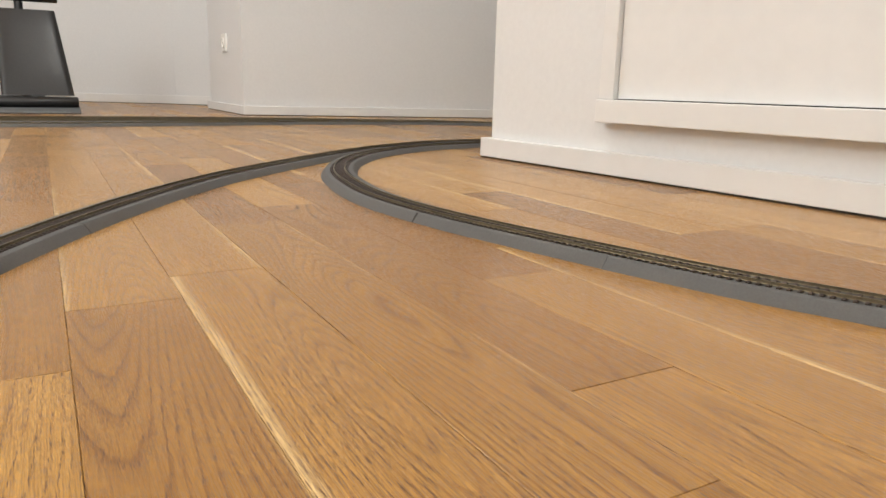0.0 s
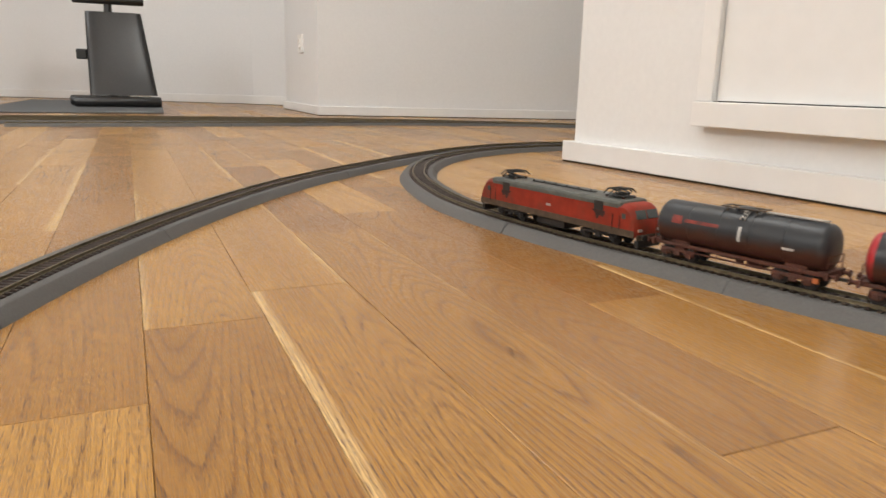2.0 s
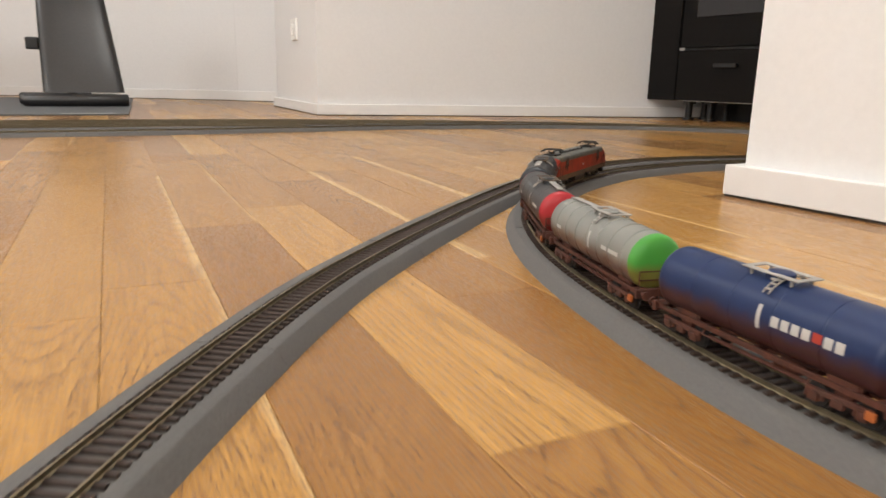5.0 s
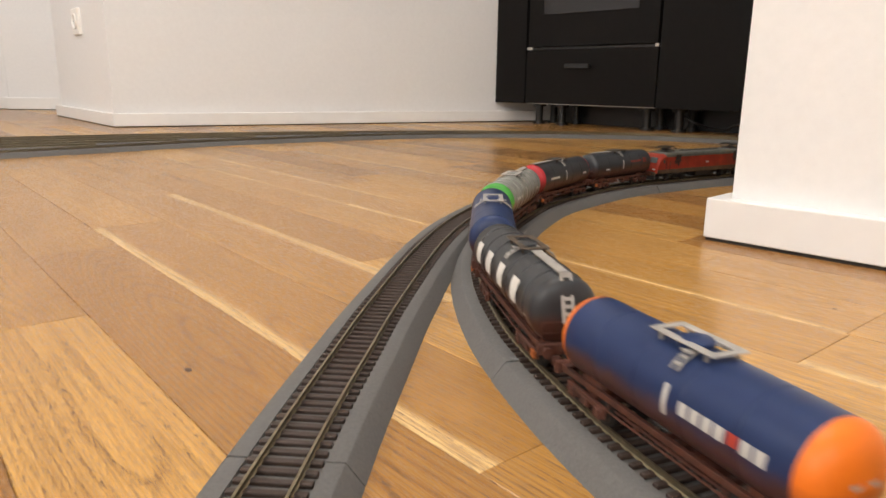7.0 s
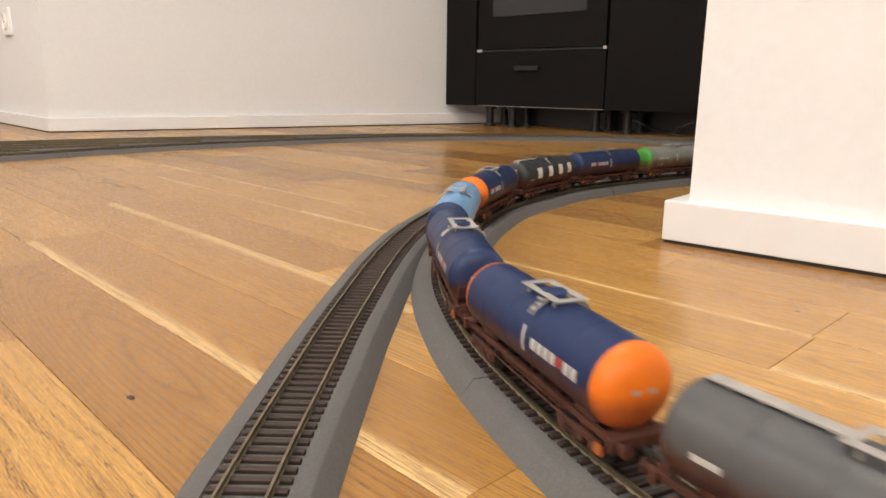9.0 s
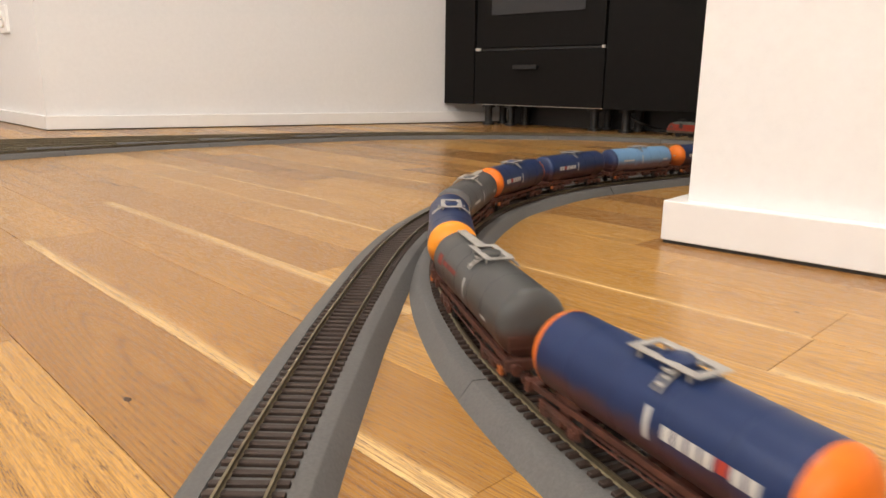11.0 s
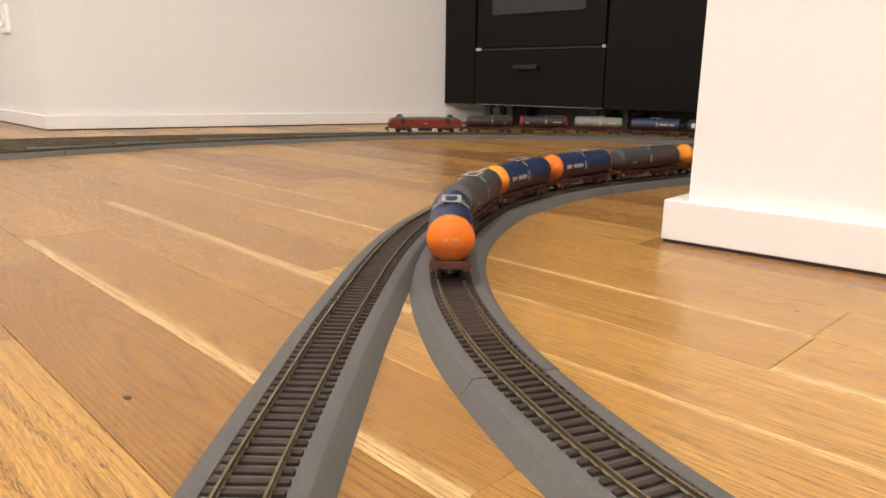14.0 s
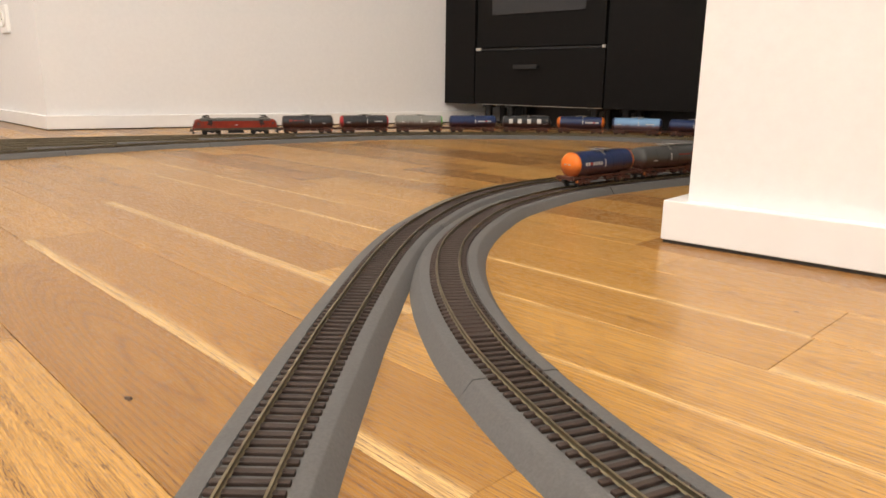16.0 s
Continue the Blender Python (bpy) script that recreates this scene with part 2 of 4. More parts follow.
def wall(name, label, points, mat=None, z0=0.0, z1=2.5):
    ob = part(name, prism(points, z0, z1), mat or WALL)
    return tagged(ob, label, "wall", kind="structure")


def board(p, q, height=0.040, deep=0.016, out=0.0, gap=0.0030, over=(0.0, 0.0)):
    """A painted baseboard whose front foot runs from p to q, the wall on its left; a black strip in the thin gap over
    the floor stands in for its shade.
    """
    p, q = Vector((*p, 0)), Vector((*q, 0))
    d = q - p
    m = Matrix.Translation(p) @ Matrix.Rotation(math.atan2(d.y, d.x), 4, "Z")
    ob = part("baseboard", boxed(-over[0], d.length + over[1], 0, deep, gap, height, 0.0012), TRIM)
    ob.matrix_world = m
    tagged(ob, "low white painted baseboard along the wall", "baseboard", kind="structure")
    g = part("gap_shade_strip", boxed(-over[0] + 0.002, d.length + over[1] - 0.002, 0.002, deep - 0.001, -0.001, gap), GAP_SHADE, ob)
    return ob


corner = Vector((-0.958, 2.039))
fw = Vector((math.cos(radians(25)), math.sin(radians(25))))
wn = Vector((-fw.y, fw.x))
turn = Vector((-1.442, 2.644))
sd = (corner - turn).normalized()
c_in = corner + wn * 0.016 + Vector((-sd.y, sd.x)) * 0.004
far_end = corner + fw * 1.66
wall("wall_angled", "white painted wall with scuffs that stands at an angle", [tuple(c_in), tuple(far_end + wn * 0.016), (1.30, 3.45), (-1.36, 3.45), tuple(turn + Vector((0.016, 0.012)))])
board(corner, far_end)
board(turn, corner)
wall("wall_north", "white painted back wall behind the exercise bench", [(-4.7, 2.83), (-1.30, 3.235), (-1.30, 3.55), (-4.7, 3.55)])
board((-4.6, 2.826), (-1.901, 3.147), 0.052)
board((-1.897, 3.0965), (-1.40, 3.156), 0.052)
part_ob = part("wall_trim", boxed(0, 0.55, -0.034, 0.05, 0.0, 2.5, 0.004), WALL)
part_ob.matrix_world = pose(-1.900, 3.147, 0, 0, 0, 6.8)
tagged(part_ob, "shallow white wall step beside the back wall", "wall trim", kind="structure")
# unseen walls and ceiling, added to close the room so that light bounces
wall("wall_west", "unseen white wall added to close the room", [(-4.7, -3.6), (-4.6, -3.6), (-4.6, 3.0), (-4.7, 3.0)])
wall("wall_south", "unseen white wall added to close the room", [(-4.7, -3.7), (3.3, -3.7), (3.3, -3.6), (-4.7, -3.6)])
wall("wall_east", "unseen white wall added to close the room", [(3.2, -3.6), (3.3, -3.6), (3.3, 3.55), (3.2, 3.55)])
wall("wall_north_east", "unseen white wall added to close the room", [(1.2, 3.45), (3.2, 3.45), (3.2, 3.55), (1.2, 3.55)])
ceil_ob = part("ceiling", boxed(-4.8, 3.4, -3.8, 3.65, 2.5, 2.6), CEIL)
tagged(ceil_ob, "unseen white ceiling added to bounce light", "ceiling", kind="structure")

# white partition with its panelled hatch
PX = Vector((0.2345, 0.611))
PD = Vector((0.689, -0.725)).normalized()
PN = Vector((-PD.y, PD.x))  # into the partition
blk = Matrix(((PD.x, PN.x, 0, PX.x), (PD.y, PN.y, 0, PX.y), (0, 0, 1, 0), (0, 0, 0, 1)))
pt = lambda a, b: tuple((PX + PD * a + PN * b))
wall("wall_partition", "white painted partition wall with a low baseboard", [pt(0.017, 0.016), pt(1.75, 0.016), pt(1.75, 0.30), pt(0.017, 0.30)])
board(pt(0, 0), pt(1.75, 0))
board(pt(0, 0.30), pt(0, 0.0162), 0.040)


def hatch():
    th = thing("wall_hatch", "white framed hatch panel set in the partition wall", "hatch", m=blk)
    x0, x1, z0, w, y0, y1 = 0.326, 1.42, 0.088, 0.037, -0.006, 0.0155
    part("frame_bottom", boxed(x0, x1, -0.013, y1, z0, z0 + w, 0.0015), TRIM, th)
    part("frame_side", boxed(x0, x0 + 0.030, y0, y1, z0 + w + 0.0006, 2.05, 0.0015), TRIM, th)
    part("frame_side", boxed(x1 - 0.03, x1, y0, y1, z0 + w + 0.0006, 2.05, 0.0015), TRIM, th)
    part("frame_top", boxed(x0, x1, y0, y1, 2.0506, 2.09, 0.0015), TRIM, th)
    part("panel", boxed(x0 + 0.0315, x1 - 0.0315, 0.004, y1, z0 + w + 0.0016, 2.048, 0.001), TRIM, th)
    # black sheet behind the panel, the shade of its open joint put into colour
    part("gap_shade_sheet", boxed(x0 + 0.02, x1 - 0.02, 0.009, y1 - 0.0005, z0 + 0.03, 2.06), GAP_SHADE, th)
    return th


hatch()

# ---- kitchen ----
KM = pose(0.296, 2.484, 0, 0, 0, -46.7)


def kitchen():
    lo, gapz, hi = 0.073, 0.262, 0.86
    grp = "black kitchen units"
    a = thing("kitchen_filler", "narrow black filler panel between kitchen and wall", "filler panel", m=KM, kind="structure")
    part("panel", boxed(-0.140, -0.004, 0.0, 0.02, lo - 0.002, hi, 0.001), KITCHEN, a)
    u = thing("oven_cabinet", "black kitchen cabinet on legs with built-in oven and a drawer", "cabinet", grp, m=KM)
    part("carcass", boxed(0.0, 0.506, 0.024, 0.30, lo + 0.0035, hi), BLACK_PLASTIC, u)
    dr = part("drawer_front", boxed(0.002, 0.505, 0.0, 0.02, lo, gapz - 0.012, 0.0012), KITCHEN, u)
    h = part("handle", boxed(0.18, 0.275, -0.024, -0.019, 0.190, 0.204, 0.0012), BLACK_PLASTIC, dr, "small black bar handle")
    part("handle_post", boxed(0.188, 0.196, -0.0185, -0.0005, 0.193, 0.201), BLACK_PLASTIC, dr)
    part("handle_post", boxed(0.259, 0.267, -0.0185, -0.0005, 0.193, 0.201), BLACK_PLASTIC, dr)
    ov = part("oven", boxed(0.006, 0.500, 0.002, 0.0235, gapz, hi, 0.001), KITCHEN, u, "black built-in oven door")
    part("oven_window", boxed(0.07, 0.43, -0.001, 0.0018, 0.365, 0.70, 0.0006), OVEN_GLASS, ov, "dark glass oven window")
    part("trim_strip", boxed(0.003, 0.503, 0.003, 0.020, gapz - 0.0095, gapz - 0.004), BLACK_PLASTIC, ov, "thin dark strip under the oven door")
    part("trim_clip", boxed(0.003, 0.026, -0.001, 0.0025, gapz - 0.010, gapz - 0.001), STEEL, ov)
    part("trim_clip", boxed(0.494, 0.505, -0.001, 0.0025, gapz - 0.010, gapz - 0.001), STEEL, ov)
    v = thing("kitchen_cabinet", "plain black kitchen base cabinet on legs", "cabinet", grp, m=KM)
    part("carcass", boxed(0.509, 1.10, 0.024, 0.50, lo + 0.004, hi), BLACK_PLASTIC, v)
    d = part("door", boxed(0.510, 1.10, 0.0, 0.02, lo - 0.002, hi, 0.0012), KITCHEN, v)
    part("handle", boxed(0.69, 0.80, -0.024, -0.001, 0.386, 0.400, 0.0012), BLACK_PLASTIC, d, "small black bar handle")
    for th, xs in ((u, (0.02, 0.12, 0.45)), (v, (0.56, 1.04))):
        for x in xs:
            for y in (0.06, 0.145):
                bm = bmesh.new()
                tube(bm, (x, y, 0.004), (x, y, lo + 0.004), 0.013, 12)
                tube(bm, (x, y, 0.0), (x, y, 0.008), 0.022, 12)
                tube(bm, (x, y, lo - 0.012), (x, y, lo + 0.004), 0.024, 12)
                part("leg", bm, BLACK_PLASTIC, th, smooth=True)
    # added black boards stand in for the dark, shaded void under the cabinets
    part("void_shade_board", boxed(0.03, 0.507, 0.17, 0.185, 0.0, lo + 0.003), BLACK_PLASTIC, u)
    part("void_shade_board", boxed(0.509, 1.09, 0.17, 0.185, 0.0, lo + 0.003), BLACK_PLASTIC, v)
    part("light_rail", boxed(0.0, 0.50, 0.012, 0.022, lo - 0.0025, lo - 0.0008), STEEL, u)


kitchen()

# ---- railway tracks ----
TOP = 0.0122  # rail top over the floor
BED = [(-0.0288, 0.0), (-0.0222, 0.0086), (-0.0212, 0.0092), (-0.0146, 0.0092), (-0.0142, 0.0080), (0.0142, 0.0080), (0.0146, 0.0092), (0.0212, 0.0092), (0.0222, 0.0086), (0.0288, 0.0)]


def rail_section(a):
    return [(a - 0.0011, 0.0096), (a - 0.0004, 0.0102), (a - 0.0005, TOP - 0.0006), (a - 0.00055, TOP), (a + 0.00055, TOP), (a + 0.0005, TOP - 0.0006), (a + 0.0004, 0.0102), (a + 0.0011, 0.0096)]


def sleeper_mesh():
    bm = boxed(-0.00135, 0.00135, -0.0140, 0.0140, 0.0080, 0.0099, 0.0003, seg=1)
    for y in (-0.0102, -0.0070, 0.0070, 0.0102):
        box(bm, -0.0009, 0.0009, y - 0.0005, y + 0.0005, 0.0097, 0.0101)
    return mesh_of("sleeper", bm, BROWN)


SLEEPER = sleeper_mesh()
TRACK_A = Line([(0.09, -0.78), (0.03, -0.58), (-0.015, -0.425), (-0.045, -0.29), (-0.066, -0.15), (-0.077, -0.02), (-0.079, 0.09), (-0.070, 0.205), (-0.058, 0.305),
                (-0.046, 0.392), (-0.019, 0.546), (0.016, 0.671), (0.078, 0.811), (0.169, 0.926), (0.30, 1.015), (0.44, 1.088), (0.60, 1.165), (0.72, 1.25)])
TRACK_B = Line([(3.1, -2.9), (2.6, -2.35), (2.15, -1.9), (1.7, -1.45), (1.3, -1.0), (1.05, -0.70), (0.9, -0.54), (0.75, -0.43), (0.611, -0.352), (0.528, -0.305), (0.407, -0.218),
                (0.29, -0.125), (0.188, -0.02), (0.118, 0.09), (0.068, 0.195), (0.038, 0.295), (0.026, 0.367), (0.022, 0.447), (0.028, 0.527), (0.044, 0.6),
                (0.074, 0.681), (0.117, 0.762), (0.211, 0.873), (0.312, 0.948), (0.44, 1.023), (0.59, 1.10), (0.74, 1.19), (0.855, 1.32), (0.885, 1.47), (0.855, 1.64),
                (0.765, 1.768), (0.646, 1.836), (0.506, 1.888), (0.368, 1.912), (0.242, 1.914), (0.039, 1.897), (-0.082, 1.87), (-0.197, 1.84), (-0.308, 1.81),
                (-0.483, 1.752), (-0.75, 1.64), (-1.1, 1.44), (-1.5, 1.15), (-2.0, 0.75)])


def track(line, label, s0=0.0, s1=None, piece=0.235, near=None, pitch=0.0066, off=0.1):
    """Foam bed in pieces, two rails and the sleepers; near: the stretch whose sleepers are parts."""
    s1 = line.length if s1 is None else s1
    th = thing("railway_track", label, "model railway track", "model railway tracks on the floor")
    cuts = [s0] + list(np.arange(s0 + off, s1 - 0.05, piece)) + [s1]
    for a, b in zip(cuts, cuts[1:]):
        dz = random.uniform(-0.0003, 0.0002)
        da = random.uniform(-0.0006, 0.0006)
        sec = [(x + da, z + (dz if z > 0.001 else 0)) for x, z in BED]
        part("foam_bed", sweep(line, a + 0.0004, b - 0.0004, sec, 0.01), FOAM, th, smooth=True)
    for a in (-0.0086, 0.0086):
        part("rail", sweep(line, s0, s1, rail_section(a), 0.012), NICKEL, th)
    rest = bmesh.new()
    s = s0 + 0.002
    while s < s1:
        c, w = line.at(s), line.way(s)
        ang = math.degrees(math.atan2(w[1], w[0])) + random.uniform(-1, 1)
        if near and near[0] <= s <= near[1]:
            part("sleeper", SLEEPER, None, th).matrix_local = pose(c[0], c[1], 0, 0, 0, ang)
        else:
            k = len(rest.verts)
            rest.from_mesh(SLEEPER)
            rest.verts.ensure_lookup_table()
            bmesh.ops.transform(rest, matrix=pose(c[0], c[1], 0, 0, 0, ang), verts=rest.verts[k:])
        s += pitch
    if len(rest.verts):
        tagged(part("sleeper_rest", rest, BROWN, th), kind="stuff")
    else:
        rest.free()
    return th


track(TRACK_A, "curved model railway track on grey foam bed", near=(TRACK_A.near(-0.066, -0.15), TRACK_A.near(0.169, 0.926)), off=0.06)
main_track = track(TRACK_B, "curved model railway track the train runs on", s0=TRACK_B.near(1.7, -1.45), near=(TRACK_B.near(0.29, -0.125), TRACK_B.near(0.211, 0.873)))
# on the tight curve a brown web fills the space between the sleepers
w0, w1 = TRACK_B.near(0.030, 0.345), TRACK_B.near(0.60, 1.105)
part("track_web", sweep(TRACK_B, w0, w1, [(-0.0126, 0.0079), (-0.0126, 0.0093), (0.0126, 0.0093), (0.0126, 0.0079)], 0.012), BROWN, main_track, "brown plastic web between the sleepers")
# yard beside the angled wall: a near track, and side tracks that part from it one by one
NEAR = Line([(0.775, 1.69), (0.68, 1.765), (0.55, 1.822), (0.40, 1.852), (0.25, 1.857), (0.08, 1.838), (-0.145, 1.755), (-0.485, 1.535), (-0.71, 1.318), (-0.945, 1.098), (-1.25, 0.855), (-1.60, 0.57), (-1.93, 0.30)])
track(NEAR, "yard track on grey foam bed with a dark joint", s1=NEAR.near(-1.33, 0.80), piece=0.3)
for k in range(1, 5):
    pts = []
    s = TRACK_B.near(0.1, 1.9)
    while s < TRACK_B.length:
        c, w = TRACK_B.at(s), TRACK_B.way(s, 0.05)
        p = (c[0] - w[1] * 0.060 * k, c[1] + w[0] * 0.060 * k)
        sn = NEAR.near(*p)
        n, d = NEAR.at(sn), NEAR.way(sn)
        # only between the main line and the near track
        if (p[0] - n[0]) * d[1] - (p[1] - n[1]) * d[0] > 0.046:
            pts.append(p)
        s += 0.06
    track(Line(pts), "yard track on grey foam bed beside the wall", piece=0.3)

# ---- train ----
RED = speckled("faded_signal_red", (0.22, 0.022, 0.009), 0.55, 60, 0.25, dirt=(0.11, 0.030, 0.017), dirt_scale=38, dirt_from=0.50)
RED.node_tree.nodes["Principled BSDF"].inputs["Specular IOR Level"].default_value = 0.25
ROOF = speckled("sooty_roof_grey", (0.075, 0.078, 0.070), 0.6, 90, 0.3, dirt=(0.13, 0.10, 0.055), dirt_scale=20, dirt_from=0.52)
GRIME = speckled("brown_grime", (0.062, 0.041, 0.024), 0.75, 160, 0.35, 0.2, 0.0004)
RUST = speckled("rusty_underframe", (0.072, 0.021, 0.011), 0.75, 160, 0.4, 0.3, 0.0004, dirt=(0.045, 0.020, 0.013), dirt_scale=60)
SOOT = speckled("soot_on_red", (0.032, 0.012, 0.009), 0.8, 160, 0.4)
DARK = speckled("underframe_black", (0.013, 0.011, 0.010), 0.6, 120, 0.3)
WHITE_PAINT = speckled("white_letter_paint", (0.62, 0.61, 0.58), 0.55, 200, 0.08)
WHITE_MARK = material("white_marking", (0.46, 0.455, 0.44), 0.6)
FADED = speckled("faded_red_marking", (0.17, 0.022, 0.014), 0.6, 220, 0.5, dirt=(0.03, 0.02, 0.02), dirt_scale=160, dirt_from=0.48)
RED_MARK = material("red_marking", (0.34, 0.035, 0.02), 0.5)
PALE = speckled("pale_walkway_metal", (0.30, 0.285, 0.265), 0.5, 120, 0.2)
GLASS = material("cab_glass", (0.06, 0.07, 0.07), 0.08)
BRASS = material("orange_detail", (0.36, 0.10, 0.02), 0.6)


def tank_paint(name, colour, dirty=(0.060, 0.020, 0.012), rough=0.40):
    """Semi-gloss paint with mottled fading; brown road dirt climbs from the belly in a ragged line."""
    m = material(name, colour, rough)
    m.node_tree.nodes["Principled BSDF"].inputs["Specular IOR Level"].default_value = 0.32
    tc = m.node_tree.nodes.new("ShaderNodeTexCoord")
    sep = m.node_tree.nodes.new("ShaderNodeSeparateXYZ")
    join(m, tc.outputs["Object"], sep.inputs[0])
    v = object_space(m)
    f = noise_of(m, v, 70.0, 4.0, 0.6)
    c = ramp(m, f, [(0.3, tuple(x * 0.94 for x in colour)), (0.7, tuple(min(1, x * 1.05) for x in colour))])
    ragged = maths(m, "ADD", maths(m, "MULTIPLY", sep.outputs[2], -92.0), maths(m, "MULTIPLY", noise_of(m, v, 90.0, 5.0, 0.7), 0.9))
    c = blend(m, ramp(m, ragged, [(0.34, (0, 0, 0)), (1.15, (0.88,) * 3)]), c, dirty)
    join(m, c, base_of(m))
    return m


NAVY = tank_paint("navy_tank_paint", (0.013, 0.027, 0.086))
CHAR = tank_paint("charcoal_tank_paint", (0.029, 0.031, 0.035))
GREY = tank_paint("mid_grey_tank_paint", (0.082, 0.082, 0.085))
SLATE = tank_paint("slate_grey_tank_paint", (0.060, 0.062, 0.062))
SILVER = tank_paint("light_grey_tank_paint", (0.21, 0.215, 0.20), (0.12, 0.06, 0.04))
SKY = tank_paint("light_blue_tank_paint", (0.165, 0.315, 0.52), (0.16, 0.07, 0.05))
ORANGE_CAP = tank_paint("orange_cap_paint", (0.68, 0.158, 0.010), (0.30, 0.07, 0.02))
AMBER_CAP = tank_paint("amber_cap_paint", (0.75, 0.27, 0.02), (0.30, 0.09, 0.02))
RED_CAP = tank_paint("red_cap_paint", (0.36, 0.022, 0.028), (0.16, 0.025, 0.02))
GREEN_CAP = tank_paint("green_cap_paint", (0.06, 0.27, 0.04), (0.16, 0.13, 0.03))

AX = 0.0285  # tank axis over the rail
TR = 0.0163  # tank radius
HALF = 0.0605


def wheelset(parent, x):
    bm = bmesh.new()
    for s in (-1, 1):
        lathe(bm, [(-0.0014, 0.0), (-0.0014, 0.0050), (0.0004, 0.0052), (0.0004, 0.0060), (0.0010, 0.0060), (0.0010, 0.0)], 18, "X",
              Matrix.Translation((x, s * 0.0084, 0.0054)) @ Matrix.Rotation(radians(-90 * s), 4, "Z"))
    tube(bm, (x, -0.010, 0.0054), (x, 0.010, 0.0054), 0.0010, 8)
    part("wheelset", bm, DARK, parent, smooth=True)


def bogie(parent, x, wheelbase, mat):
    bg = part("bogie", boxed(-0.004, 0.004, -0.0095, 0.0095, 0.0072, 0.0105, 0.0004), mat, parent)
    bg.location = (x, 0, 0)
    for s in (-1, 1):
        bm = boxed(-wheelbase / 2 - 0.004, wheelbase / 2 + 0.004, s * 0.0118 - 0.0010, s * 0.0118 + 0.0010, 0.0066, 0.0092, 0.0005)
        for k in (-1, 1):
            box(bm, k * wheelbase / 2 - 0.0023, k * wheelbase / 2 + 0.0023, s * 0.0122 - 0.0014, s * 0.0122 + 0.0014, 0.0036, 0.0078, 0.0006)
            for j in (-1, 1):
                tube(bm, (k * wheelbase / 2 + j * 0.0034, s * 0.0120, 0.0046), (k * wheelbase / 2 + j * 0.0034, s * 0.0120, 0.0070), 0.0009, 8)
        box(bm, -0.0028, 0.0028, s * 0.0122 - 0.0012, s * 0.0122 + 0.0012, 0.0042, 0.0080, 0.0005)
        part("side_frame", bm, mat, bg)
    for k in (-1, 1):
        wheelset(bg, k * wheelbase / 2)
    return bg


def buffers(parent, x, sgn, z=0.0122, mat=None):
    for s in (-1, 1):
        bm = bmesh.new()
        tube(bm, (x, s * 0.0100, z), (x + sgn * 0.0040, s * 0.0100, z), 0.0013, 10)
        tube(bm, (x + sgn * 0.0040, s * 0.0100, z), (x + sgn * 0.0050, s * 0.0100, z), 0.0026, 14)
        part("buffer", bm, mat or RUST, parent, smooth=True)


def on_tank(x0, x1, a0, a1, lift=0.00012, m=None, bm=None, n=6):
    """A thin patch wrapped on the tank's skin, between two angles (degrees from the horizontal, upward)."""
    bm = bm or bmesh.new()
    rows = []
    for i in range(n + 1):
        a = radians(a0 + (a1 - a0) * i / n)
        rows.append([bm.verts.new((x, math.cos(a) * (TR + lift), AX + math.sin(a) * (TR + lift))) for x in (x0, x1)])
    for p, q in zip(rows, rows[1:]):
        bm.faces.new((p[0], p[1], q[1], q[0]))
    return bm


def flanks(name, shapes, mat, th, label="", lift=0.00012):
    """One patch a shape on either flank of the tank."""
    for x0, x1, a0, a1 in shapes:
        for turned in (False, True):
            bm = on_tank(x0, x1, a0, a1, lift)
            if turned:
                bmesh.ops.rotate(bm, verts=bm.verts, matrix=Matrix.Rotation(math.pi, 3, "Z") @ Matrix.Identity(3))
                bmesh.ops.scale(bm, vec=(-1, 1, 1), verts=bm.verts)
            part(name, bm, mat, th, label)


